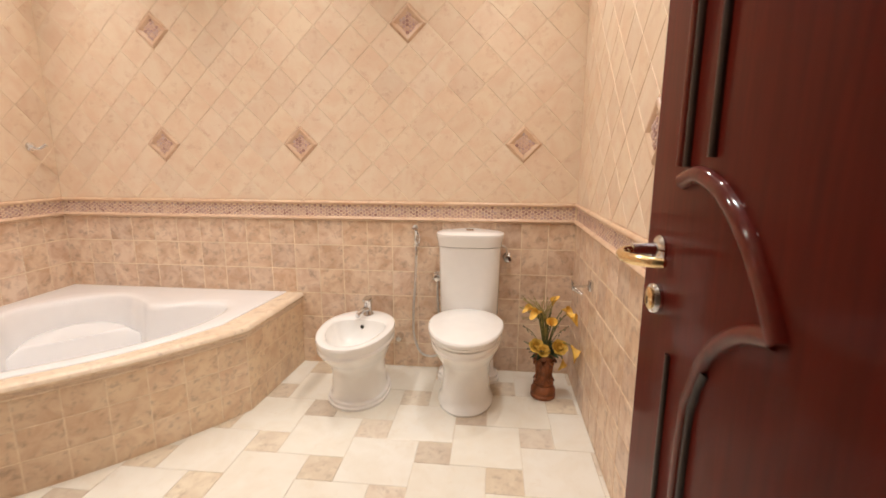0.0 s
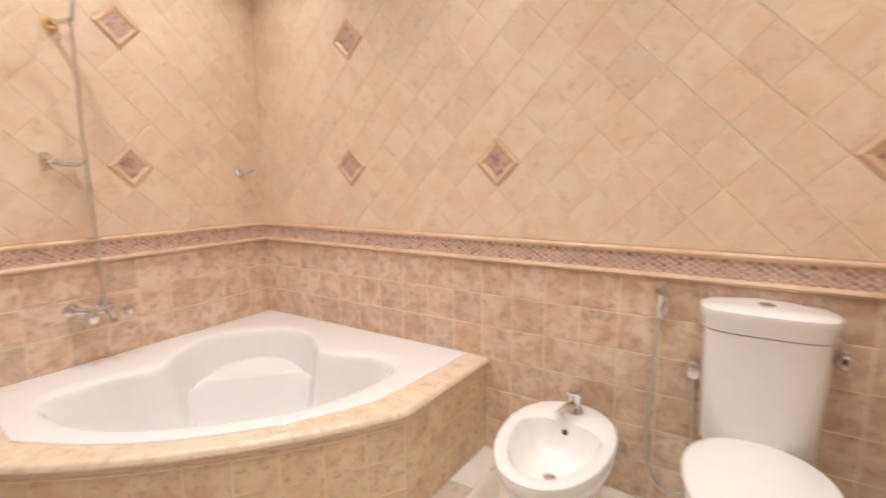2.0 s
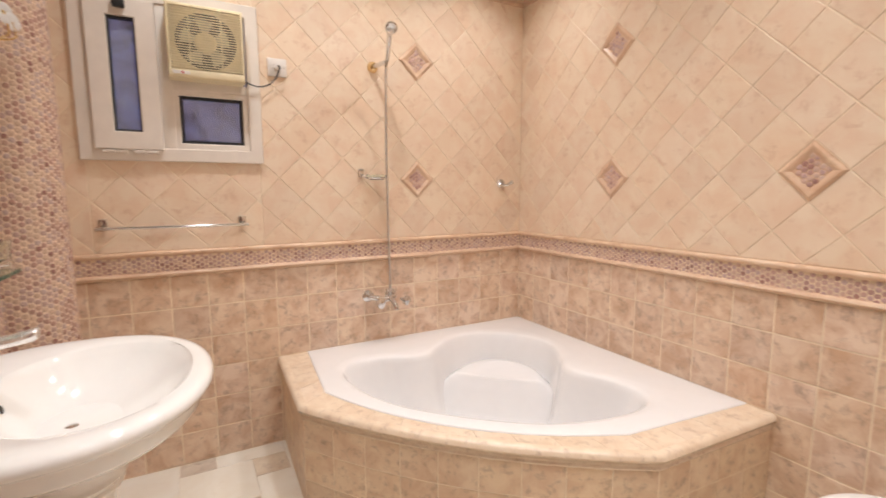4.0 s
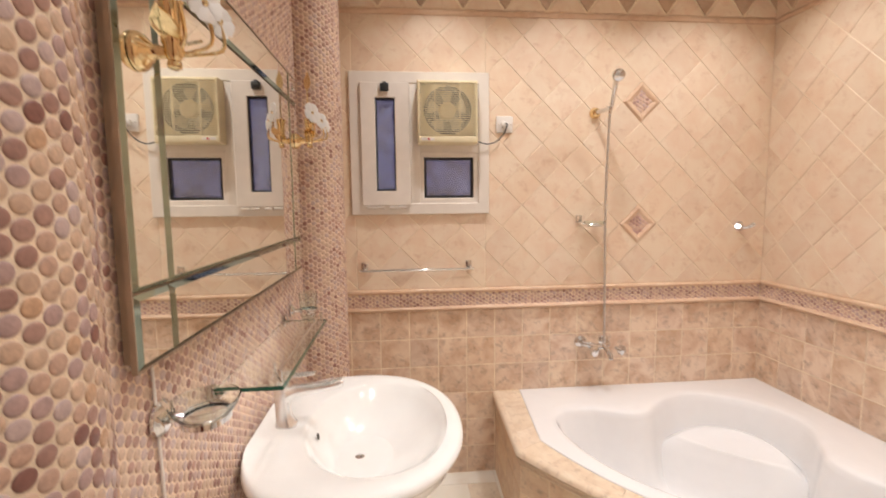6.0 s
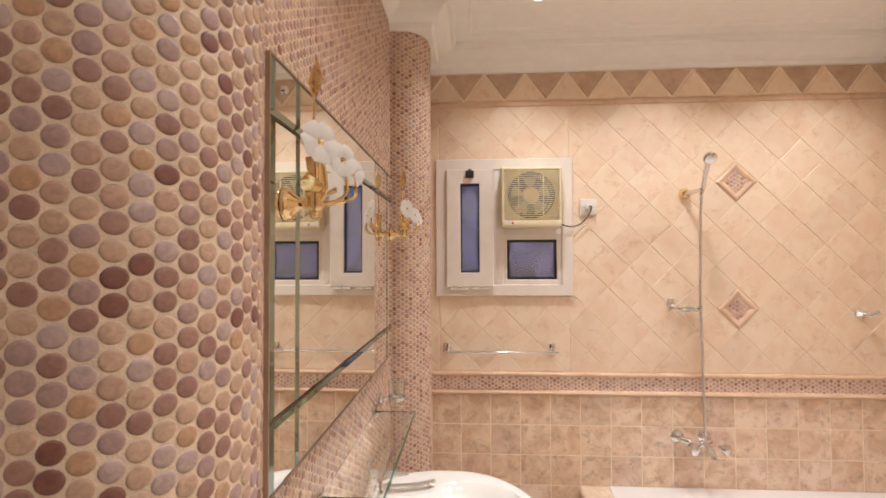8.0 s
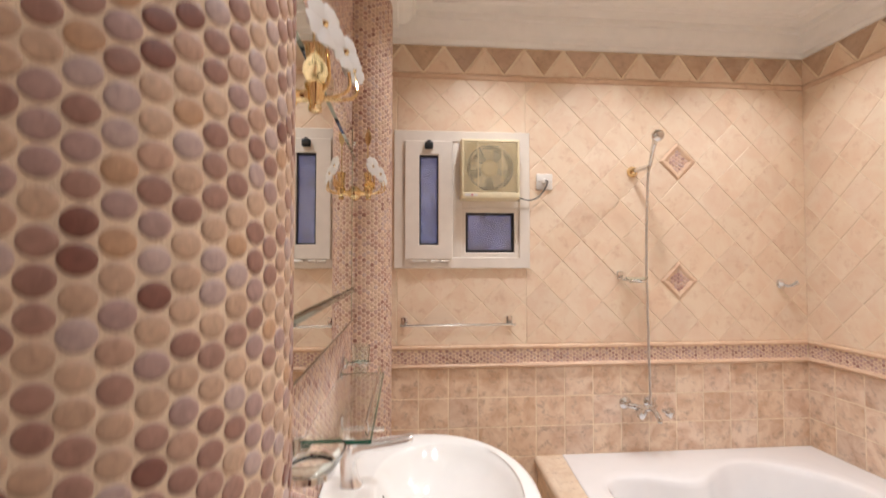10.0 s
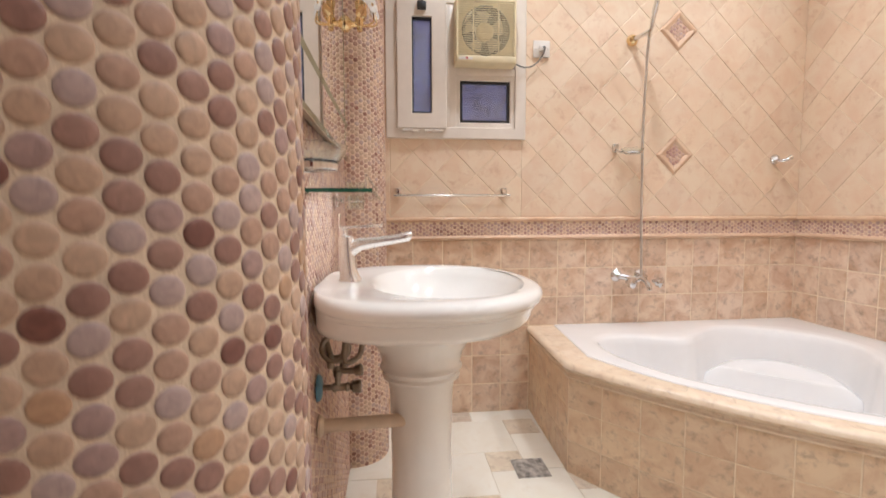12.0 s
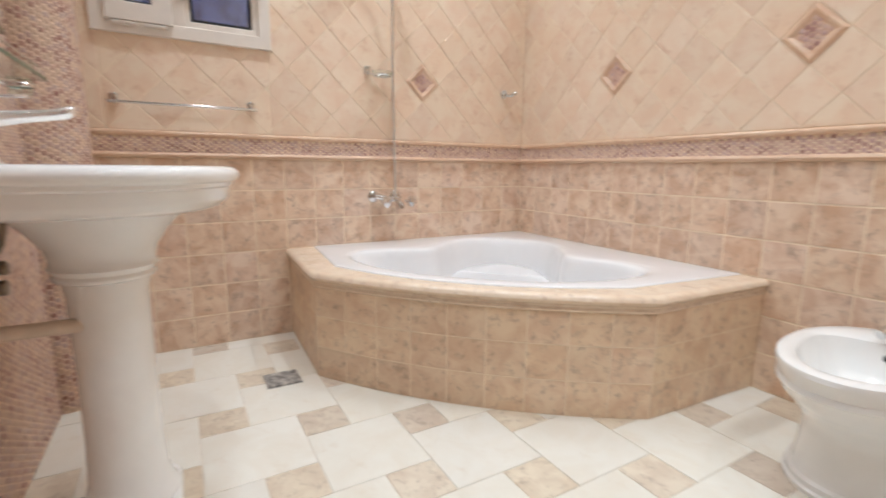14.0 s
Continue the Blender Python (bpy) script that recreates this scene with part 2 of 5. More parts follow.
M_PENNY_ROSE_LIT = penny_mat("penny_stone_rose_lit", [(0.0, (0.45, 0.265, 0.205)), (0.15, (0.63, 0.45, 0.325)), (0.33, (0.53, 0.36, 0.305)), (0.47, (0.50, 0.295, 0.230)),
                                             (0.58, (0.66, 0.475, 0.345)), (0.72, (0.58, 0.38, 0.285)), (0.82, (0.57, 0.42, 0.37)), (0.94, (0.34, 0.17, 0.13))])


def wood_mat(k=1.1):
    m, t, b = node_mat("mahogany_lacquer", 0.5)
    tc = t.nodes.new("ShaderNodeTexCoord")
    mp = nd(t, "ShaderNodeMapping", Scale=(30.0, 30.0, 2.0))
    t.links.new(tc.outputs["Object"], mp.inputs["Vector"])
    n = nd(t, "ShaderNodeTexNoise", Scale=1.5, Detail=7.0, Distortion=1.4)
    t.links.new(mp.outputs["Vector"], n.inputs["Vector"])
    r = ramp(t, n.outputs["Fac"], [(0.25, (0.072 * k, 0.0062 * k, 0.0032 * k)), (0.55, (0.098 * k, 0.0085 * k, 0.0044 * k)), (0.8, (0.125 * k, 0.0115 * k, 0.006 * k))])
    t.links.new(r.outputs["Color"], b.inputs["Base Color"])
    b.inputs["Specular IOR Level"].default_value = 0.05
    b.inputs["Coat Weight"].default_value = 0.16
    b.inputs["Coat Roughness"].default_value = 0.07
    bumped(t, b, n.outputs["Fac"], 0.03)
    return m


M_WOOD = wood_mat()
# Glossier mouldings in the same lacquer, base colour brightened for their red highlights.
M_WOOD_GLOSS_LIT = wood_mat(1.35)
M_WOOD_GLOSS_LIT.name = "mahogany_polished"
M_WOOD_GLOSS_LIT.node_tree.nodes["Principled BSDF"].inputs["Coat Weight"].default_value = 0.8
# dark colour standing for the shade inside the door's grooves
M_GROOVE_SHADE = plain_mat("groove_shade", (0.02, 0.006, 0.004), 0.35, vary=0.2, bump=0.05)


# ---- building helpers ----
def world_of(ob):
    m = ob.matrix_basis.copy()
    return world_of(ob.parent) @ ob.matrix_parent_inverse @ m if ob.parent else m


def part(name, bm, material, parent=None, label="", smooth=True):
    """Links a bmesh, given in world coordinates, as one mesh object under a thing or a part."""
    me = bpy.data.meshes.new(name)
    bmesh.ops.recalc_face_normals(bm, faces=bm.faces)
    if smooth:
        for f in bm.faces:
            f.smooth = True
        for e in bm.edges:
            if len(e.link_faces) == 2 and e.calc_face_angle(0) > 0.65:
                e.smooth = False
    bm.to_mesh(me)
    bm.free()
    me.materials.append(material)
    ob = new(name, me)
    if parent:
        ob.parent = parent
        ob.matrix_parent_inverse = world_of(parent).inverted()
    return tagged(ob, label)


def thing(name, at, label, category, group=""):
    ob = new(name)
    ob.location = at
    ob.empty_display_size = 0.05
    return tagged(ob, label, category, group)


def setting(name, bm, material, label="", smooth=False):
    return tagged(part(name, bm, material, None, label, smooth), kind="structure")


def add_box(bm, x0, x1, y0, y1, z0, z1, bevel=0.0, seg=2):
    r = bmesh.ops.create_cube(bm, size=1)
    for v in r["verts"]:
        v.co = Vector((x0 + (v.co.x + .5) * (x1 - x0), y0 + (v.co.y + .5) * (y1 - y0), z0 + (v.co.z + .5) * (z1 - z0)))
    if bevel:
        es = list({e for v in r["verts"] for e in v.link_edges})
        bmesh.ops.bevel(bm, geom=es, offset=bevel, segments=seg, profile=0.5, affect="EDGES")
    return bm


def box(*a, **k):
    return add_box(bmesh.new(), *a, **k)


def add_loft(bm, rings, cap0=True, cap1=True, closed=True):
    vs = [[bm.verts.new(p) for p in r] for r in rings]
    n = len(vs[0])
    for a, b in zip(vs, vs[1:]):
        for i in range(n if closed else n - 1):
            j = (i + 1) % n
            bm.faces.new((a[i], a[j], b[j], b[i]))
    if closed and cap0:
        bm.faces.new(vs[0][::-1])
    if closed and cap1:
        bm.faces.new(vs[-1])
    return bm


def loft(rings, **k):
    return add_loft(bmesh.new(), rings, **k)


def frame_of(d):
    d = Vector(d).normalized()
    a = d.cross((0, 0, 1)) if abs(d.z) < 0.95 else d.cross((1, 0, 0))
    a.normalize()
    return a, d.cross(a)


def add_tube(bm, pts, r, seg=10, caps=True):
    """A round bar along points; r one radius or one for each point."""
    pts = [Vector(p) for p in pts]
    rs = r if isinstance(r, (list, tuple)) else [r] * len(pts)
    a = None
    rings = []
    for i, p in enumerate(pts):
        d = (pts[min(i + 1, len(pts) - 1)] - pts[max(i - 1, 0)])
        d.normalize()
        if a is None:
            a, _ = frame_of(d)
        a = (a - d * a.dot(d)).normalized()
        b = d.cross(a)
        rings.append([p + rs[i] * (math.cos(t) * a + math.sin(t) * b) for t in (2 * math.pi * k / seg for k in range(seg))])
    return add_loft(bm, rings, cap0=caps, cap1=caps)


def tube(pts, r, seg=10):
    return add_tube(bmesh.new(), pts, r, seg)


def spline(pts, n=8):
    pts = [Vector(p) for p in pts]
    out = []
    for i in range(len(pts) - 1):
        p0, p1, p2, p3 = pts[max(i - 1, 0)], pts[i], pts[i + 1], pts[min(i + 2, len(pts) - 1)]
        for k in range(n):
            t = k / n
            out.append(0.5 * ((2 * p1) + (p2 - p0) * t + (2 * p0 - 5 * p1 + 4 * p2 - p3) * t * t + (3 * p1 - p0 - 3 * p2 + p3) * t ** 3))
    return out + [pts[-1]]


def add_lathe(bm, profile, at, axis=(0, 0, 1), seg=28):
    """Turns (radius, height) pairs round an axis."""
    at, d = Vector(at), Vector(axis).normalized()
    a, b = frame_of(d)
    rings = [[at + h * d + max(r, 1e-4) * (math.cos(t) * a + math.sin(t) * b) for t in (2 * math.pi * k / seg for k in range(seg))] for r, h in profile]
    return add_loft(bm, rings)


def lathe(*a, **k):
    return add_lathe(bmesh.new(), *a, **k)


def oval(cx, cy, z, rx, rf, rb, n=48, p=2.0):
    """A ring: half-width rx, reach rf to the front (-y) and rb to the back (+y); p over 2 squares it off."""
    out = []
    for k in range(n):
        t = 2 * math.pi * k / n
        c, s = math.cos(t), math.sin(t)
        x = math.copysign(abs(c) ** (2 / p), c) * rx
        y = math.copysign(abs(s) ** (2 / p), s)
        out.append(Vector((cx + x, cy + y * (rb if y > 0 else rf), z)))
    return out


# ---- walls, floor, ceiling ----
T = 0.18            # wall thickness
WIN = (0.900, 1.570, 1.436, 2.112)      # the opening behind the window frame: y0, y1, z0, z1
DOOR = (-0.03, 0.862, 2.12)             # the doorway: x0, x1, height

bm = box(W - T, E + T, N, N + T, -0.1, CEIL + 0.15)
wall_north = setting("wall_north", bm, M_GROUT, "cream tiled wall behind the toilet")
bm = box(W - T, W, 0.3, WIN[0], -0.1, CEIL + 0.15)
add_box(bm, W - T, W, WIN[1], N, -0.1, CEIL + 0.15)
add_box(bm, W - T, W, WIN[0], WIN[1], -0.1, WIN[2])
add_box(bm, W - T, W, WIN[0], WIN[1], WIN[3], CEIL + 0.15)
wall_west = setting("wall_west", bm, M_GROUT, "cream tiled wall with the window")
wall_east = setting("wall_east", box(E, E + T, 0.3, N, -0.1, CEIL + 0.15), M_GROUT, "cream tiled wall beside the door")
bm = box(W, -0.2, S - 0.2, S, -0.1, CEIL + 0.15)
wall_south = setting("wall_south", bm, M_GROUT_ROSE_LIT, "wall of mauve and beige penny mosaic behind the basin")
bm = box(-0.2, DOOR[0], 0.5, 0.70, -0.1, CEIL + 0.15)
add_box(bm, DOOR[1], E, 0.5, 0.70, -0.1, CEIL + 0.15)
add_box(bm, DOOR[0], DOOR[1], 0.5, 0.70, DOOR[2], CEIL + 0.15)
setting("wall_door", bm, M_PLASTER, "plastered wall round the doorway")
# corridor that closes the place behind the doorway
bm = box(-0.6, 1.5, -1.2, -1.05, -0.1, 2.9)
add_box(bm, -0.75, -0.6, -1.2, 0.5, -0.1, 2.9)
add_box(bm, 1.5, 1.65, -1.2, 0.5, -0.1, 2.9)
add_box(bm, E + T, 1.65, 0.35, 0.5, -0.1, 2.9)
setting("wall_corridor", bm, M_CORRIDOR)
setting("ceiling_corridor", box(-0.75, 1.65, -1.2, 0.5, 2.75, 2.9), M_PAINT)
floor = setting("floor", box(W - T, E + T + 0.5, -1.2, N + T, -0.12, -0.003), M_GROUT_FLOOR, "cream and taupe tiled floor")
setting("ceiling", box(W - T, E + T, 0.5, N + T, CEIL, CEIL + 0.15), M_PAINT, "white painted ceiling")

COL_FAR, COL_NEAR, R_FAR, R_NEAR = (-1.87, 0.735), (-0.235, 0.700), 0.150, 0.146
PENNY = 0.0203


def half_column(cx, cy, r, name, grout):
    rings = []
    for z in (0.0, 2.64):
        rings.append([Vector((cx + r * math.cos(a), cy + r * math.sin(a), z)) for a in (math.radians(-20 + 220 * k / 48) for k in range(49))] +
                     [Vector((cx - 0.06, cy - 0.19, z)), Vector((cx + 0.06, cy - 0.19, z))])
    return setting(name, loft(rings), grout, "half-round pilaster clad in penny mosaic", True)


column_far = half_column(*COL_FAR, R_FAR - 0.002, "pilaster_1", M_GROUT_ROSE_LIT)
column_near = half_column(*COL_NEAR, R_NEAR - 0.002, "pilaster_2", M_GROUT_PENNY)


# ---- cornice swept round the room and round the pilasters ----
def square_pts(c, r):
    """The cornice steps squarely round a pilaster."""
    return [(c[0] - r - 0.004, 0.699), (c[0] - r - 0.004, c[1] + r + 0.004), (c[0] + r + 0.004, c[1] + r + 0.004), (c[0] + r + 0.004, 0.699)]


line = [(E, N), (W, N), (W, 0.699)] + square_pts(COL_FAR, R_FAR) + square_pts(COL_NEAR, R_NEAR) + [(E, 0.699)]
profile = [(-0.01, 2.580), (0.014, 2.580), (0.020, 2.588), (0.022, 2.604), (0.040, 2.612), (0.060, 2.630), (0.075, 2.652), (0.083, 2.676), (0.098, 2.680),
           (0.104, 2.692), (0.106, 2.704), (0.180, 2.706), (0.184, 2.711), (0.200, 2.713), (0.206, 2.722)]
rings = []
for i, p in enumerate(line):
    a, b, c = Vector(line[i - 1]), Vector(p), Vector(line[(i + 1) % len(line)])
    n1, n2 = [Vector((-d.y, d.x)).normalized() for d in (b - a, c - b)]
    nn = (n1 + n2)
    nn = nn.normalized() / max(0.5, math.sqrt((1 + n1.dot(n2)) / 2)) if nn.length > 1e-3 else n1
    rings.append([Vector((p[0] + nn.x * d, p[1] + nn.y * d, z)) for d, z in profile])
bm = loft(rings + [[v.copy() for v in rings[0]]], closed=False)
bmesh.ops.remove_doubles(bm, verts=bm.verts, dist=1e-5)
for c, r in ((COL_FAR, R_FAR), (COL_NEAR, R_NEAR)):
    add_box(bm, c[0] - r - 0.003, c[0] + r + 0.003, 0.62, c[1] + r + 0.003, 2.584, 2.70)
setting("trim_cornice", bm, M_PAINT, "white moulded plaster cornice", True)


# ---- ceramic mouldings: two listels of the dado and one under the frieze ----
def listel(name, axis, a, b, plane, sign, z0, z1, depth, parent_label):
    pr = [(0.0, z0), (depth * 0.55, z0 + 0.001), (depth * 0.9, z0 + (z1 - z0) * 0.25), (depth, z0 + (z1 - z0) * 0.5), (depth * 0.9, z0 + (z1 - z0) * 0.75), (depth * 0.55, z1 - 0.001), (0.0, z1)]
    rg = []
    for s in (a, b):
        rg.append([Vector((s, plane + sign * (d - 0.002), z)) if axis == "x" else Vector((plane + sign * (d - 0.002), s, z)) for d, z in pr])
    return setting(name, loft(rg), M_TRIM, parent_label, True)


for z0, z1, dep, lab in ((0.912, 0.936, 0.022, "lower ceramic listel of the dado"), (1.004, 1.030, 0.020, "upper ceramic listel of the dado"), (2.404, 2.432, 0.014, "ceramic listel under the frieze")):
    listel("trim_north", "x", W, E, N, -1, z0, z1, dep, lab)
    listel("trim_west", "y", S, N, W, 1, z0, z1, dep, lab)
    listel("trim_east", "y", 0.70, N, E, -1, z0, z1, dep, lab)


# ---- door leaf, standing open into the room ----
DX = 0.81
door = thing("door_1", (DX + 0.022, 0.60, 0.0), "dark red mahogany door with curved mouldings, standing open", "door")
door["kind"] = "structure"
part("leaf", box(DX, DX + 0.045, 0.61, 1.390, 0.008, 2.09, bevel=0.003), M_WOOD, door)


def on_door(pts, lift=0.0):
    return [Vector((DX - lift, y, z)) for y, z in pts]


def door_bar(name, pts, r, mat=M_WOOD_GLOSS_LIT, lab=""):
    rings = []
    p = on_door(pts)
    for i, c in enumerate(p):
        d = (p[min(i + 1, len(p) - 1)] - p[max(i - 1, 0)]).normalized()
        side = d.cross(Vector((1, 0, 0))).normalized()
        rings.append([c + side * r * math.cos(t) + Vector((-1, 0, 0)) * (r * 0.95 * math.sin(t)) for t in (math.pi * k / 10 for k in range(11))])
    return part(name, loft(rings), mat, door, lab)


def smooth2(pts, n=8):
    return [(v.y, v.z) for v in spline([(0, y, z) for y, z in pts], n)]


door_bar("moulding", smooth2([(1.250, 1.240), (1.197, 1.251), (1.122, 1.232), (1.056, 1.189), (1.012, 1.146), (0.982, 1.108), (0.966, 1.084)]), 0.0138, lab="raised curved moulding")
door_bar("moulding", smooth2([(0.975, 1.088), (1.041, 1.066), (1.101, 1.018), (1.140, 0.942), (1.156, 0.847), (1.156, 0.40), (1.156, 0.25)]), 0.0125, lab="raised curved moulding")
door_bar("moulding", [(1.262, 1.262), (1.262, 1.95)], 0.010, lab="raised straight moulding")
# Grooves are not cut: dark strips on the leaf paint their shade.
door_bar("groove", [(1.240, 1.262), (1.240, 1.95)], 0.0085, M_GROOVE_SHADE, "groove drawn as a dark strip for its shade")
door_bar("groove", [(1.160, 1.276), (1.160, 1.95)], 0.0085, M_GROOVE_SHADE, "groove drawn as a dark strip for its shade")
door_bar("groove", [(1.238, 0.955), (1.238, 0.25)], 0.007, M_GROOVE_SHADE, "groove drawn as a dark strip for its shade")
door_bar("groove", smooth2([(1.110, 0.985), (1.128, 0.942), (1.141, 0.847), (1.141, 0.40), (1.141, 0.25)]), 0.008, M_GROOVE_SHADE, "groove drawn as a dark strip for its shade")
handle = part("door_handle", lathe([(0.026, 0.0), (0.026, 0.004), (0.022, 0.009), (0.013, 0.012), (0.011, 0.05), (0.0, 0.052)], (DX, 1.316, 1.117), (-1, 0, 0)), M_CHROME, door, "chrome and gold lever handle")
pts = spline([(DX - 0.036, 1.316, 1.117), (DX - 0.062, 1.308, 1.116), (DX - 0.079, 1.282, 1.115), (DX - 0.078, 1.242, 1.116), (DX - 0.060, 1.208, 1.118), (DX - 0.036, 1.190, 1.120)], 6)
rings = []
for k, p in enumerate(pts):
    d = (pts[min(k + 1, len(pts) - 1)] - pts[max(k - 1, 0)]).normalized()
    side = d.cross(Vector((0, 0, 1))).normalized()
    f = k / (len(pts) - 1)
    h, w = 0.007 + 0.0025 * math.sin(math.pi * f), 0.0075 - 0.001 * f
    if k == len(pts) - 1:
        h, w = h * 0.6, w * 0.5
    rings.append([p + side * w * math.cos(g) + Vector((0, 0, 1)) * h * math.sin(g) for g in (2 * math.pi * j / 16 for j in range(16))])
part("lever", loft(rings), M_GOLD, handle, "polished gold lever")
lock = part("lock_rose", lathe([(0.028, 0.0), (0.028, 0.007), (0.025, 0.013), (0.020, 0.014), (0.0, 0.014)], (DX, 1.310, 1.030), (-1, 0, 0)), M_CHROME, door, "round chrome lock rose")
bm = lathe([(0.020, 0.0), (0.020, 0.003), (0.017, 0.005), (0.0, 0.0055)], (DX - 0.0135, 1.310, 1.030), (-1, 0, 0), seg=28)
part("lock_face", bm, M_GOLD, lock, "gold lock face")
# keyhole not cut: a black slip paints the dark of the hole
part("keyhole", box(DX - 0.0198, DX - 0.0188, 1.3085, 1.3115, 1.021, 1.034), M_BLACK, lock)
bm = box(DOOR[0] - 0.06, DOOR[0] + 0.012, 0.49, 0.712, 0.0, DOOR[2] + 0.05, bevel=0.004)
add_box(bm, DOOR[1] - 0.004, DOOR[1] + 0.055, 0.49, 0.712, 0.0, DOOR[2] + 0.05, bevel=0.004)
add_box(bm, DOOR[0] + 0.012, DOOR[1] - 0.004, 0.49, 0.712, DOOR[2] - 0.012, DOOR[2] + 0.05, bevel=0.004)
setting("door_frame", bm, M_PLASTER, "cream door frame")


# ---- window with fan ----
def ring_frame(x0, x1, y0, y1, z0, z1, w, bevel=0.003):
    """A flat mitred frame w wide in the y-z plane, its face at x1."""
    def rect(x, o):
        return [Vector((x, y0 + o, z0 + o)), Vector((x, y1 - o, z0 + o)), Vector((x, y1 - o, z1 - o)), Vector((x, y0 + o, z1 - o))]
    b = min(bevel, w / 3)
    return loft([rect(x0, 0), rect(x1 - b, 0), rect(x1, b), rect(x1, w - b), rect(x1 - b, w), rect(x0, w), rect(x0, 0)], cap0=False, cap1=False)


window = thing("window_1", (W, 1.235, 1.42), "white plastic window with frosted panes and a fan", "window")
window["kind"] = "structure"
part("window_frame", ring_frame(W - 0.05, W + 0.022, 0.885, 1.586, 1.421, 2.127, 0.056), M_PVC, window)
bm = box(W - 0.05, W + 0.016, 1.183, 1.232, 1.470, 2.080, bevel=0.003)
add_box(bm, W - 0.05, W + 0.016, 1.232, 1.535, 1.732, 1.770, bevel=0.003)
part("mullion", bm, M_PVC, window)
part("glazing_bead", ring_frame(W - 0.03, W + 0.012, 1.222, 1.536, 1.473, 1.738, 0.030), M_PVC, window)
sash = part("sash", ring_frame(W - 0.01, W + 0.040, 0.940, 1.182, 1.467, 2.070, 0.073), M_PVC, window, "tall narrow tilting sash")
part("gasket", ring_frame(W + 0.004, W + 0.030, 1.008, 1.117, 1.536, 2.001, 0.013, 0.001), M_BLACK, sash, "black rubber gasket")
part("gasket", ring_frame(W - 0.012, W + 0.004, 1.250, 1.508, 1.501, 1.710, 0.015, 0.001), M_BLACK, window, "black rubber gasket")
pane = part("pane", box(W + 0.006, W + 0.012, 1.012, 1.113, 1.540, 1.997), M_PANE, sash, "frosted pane")
pane.visible_shadow = False
pane = part("pane", box(W - 0.010, W - 0.004, 1.252, 1.506, 1.503, 1.708), M_PANE, window, "frosted pane")
pane.visible_shadow = False
bm = box(W + 0.036, W + 0.062, 1.040, 1.082, 2.026, 2.062, bevel=0.004)
add_box(bm, W + 0.040, W + 0.058, 1.052, 1.070, 2.058, 2.070, bevel=0.003)
part("latch", bm, M_BLACK, sash, "black plastic latch")
for y0, y1 in ((0.962, 1.008), (1.010, 1.052), (1.072, 1.118), (1.120, 1.164)):
    part("hinge", tube([(W + 0.032, y0 + 0.003, 1.457), (W + 0.032, y1 - 0.003, 1.457)], 0.0085, 10), M_PVC, sash)
setting("backdrop", box(W - 0.62, W - 0.60, 0.3, 2.2, 0.9, 2.7), M_DUSK)

FY, FZ = 1.368, 1.918
fan = thing("exhaust_fan", (W + 0.02, FY, 1.77), "yellowed cream plastic exhaust fan set in the window", "fan")
part("housing", ring_frame(W - 0.03, W + 0.098, 1.221, 1.515, 1.768, 2.068, 0.012, 0.004), M_FAN, fan)
part("back_plate", box(W - 0.045, W - 0.030, 1.228, 1.508, 1.775, 2.062), M_HOLLOW_SHADE, fan)
part("base_strip", box(W + 0.085, W + 0.103, 1.224, 1.512, 1.771, 1.802, bevel=0.004), M_FAN, fan, "cream strip with a small label")
part("label_plate", box(W + 0.103, W + 0.1045, 1.236, 1.300, 1.781, 1.794), M_WHITE, fan)
part("mark", box(W + 0.1045, W + 0.1055, 1.268, 1.278, 1.783, 1.792), M_RED, fan, "small red mark")
for k in range(25):
    z = 1.808 + k * 0.0103
    part("slat", box(W + 0.094, W + 0.099, 1.230, 1.506, z, z + 0.0043, bevel=0.001, seg=1), M_FAN, fan)
for y in (1.305, 1.428):
    part("grille_bar", box(W + 0.084, W + 0.0985, y - 0.002, y + 0.002, 1.802, 2.060), M_FAN, fan)
part("shroud", loft([[Vector((W + d, FY + 0.002 + r * math.cos(a), 1.930 + r * math.sin(a))) for a in (2 * math.pi * k / 40 for k in range(40))] for r, d in ((0.118, 0.070), (0.112, 0.074), (0.108, 0.070), (0.106, 0.0), (0.118, 0.0))], cap0=False, cap1=False), M_HOLLOW_SHADE, fan)
part("face_plate", loft([[Vector((W + 0.069, FY + 0.002 + r * math.cos(a), 1.930 + r * math.sin(a))) for a in (2 * math.pi * k / 40 for k in range(40))] for r in (0.113, 0.125)] + [[Vector((W + 0.069, FY + 0.002 + max(-.135, min(.135, 0.3 * math.cos(a))), 1.930 + max(-.125, min(.13, 0.3 * math.sin(a))))) for a in (2 * math.pi * k / 40 for k in range(40))]], cap0=False, cap1=False), M_FAN, fan)
for k in range(5):
    a0 = math.radians(72 * k + 20)
    rg = []
    for r in (0.030, 0.060, 0.085, 0.098):
        w = 0.22 + 1.7 * r
        rg.append([Vector((W + 0.045 + 0.012 * s + dx, FY + r * math.cos(a0 + w * s), 1.930 + r * math.sin(a0 + w * s))) for dx in (0.0, 0.002) for s in ((-1, -0.3, 0.4, 1) if dx == 0 else (1, 0.4, -0.3, -1))])
    part("blade", loft(rg), M_BLADE, fan)
part("hub", lathe([(0.044, 0.0), (0.044, 0.018), (0.036, 0.026), (0.0, 0.030)], (W + 0.040, FY, 1.930), (1, 0, 0)), M_FAN, fan)
socket = thing("wall_socket", (W, 1.667, 1.84), "white square wall socket with a plugged cable", "socket")
part("plate", box(W + 0.002, W + 0.013, 1.625, 1.711, 1.832, 1.916, bevel=0.004), M_WHITE, socket)
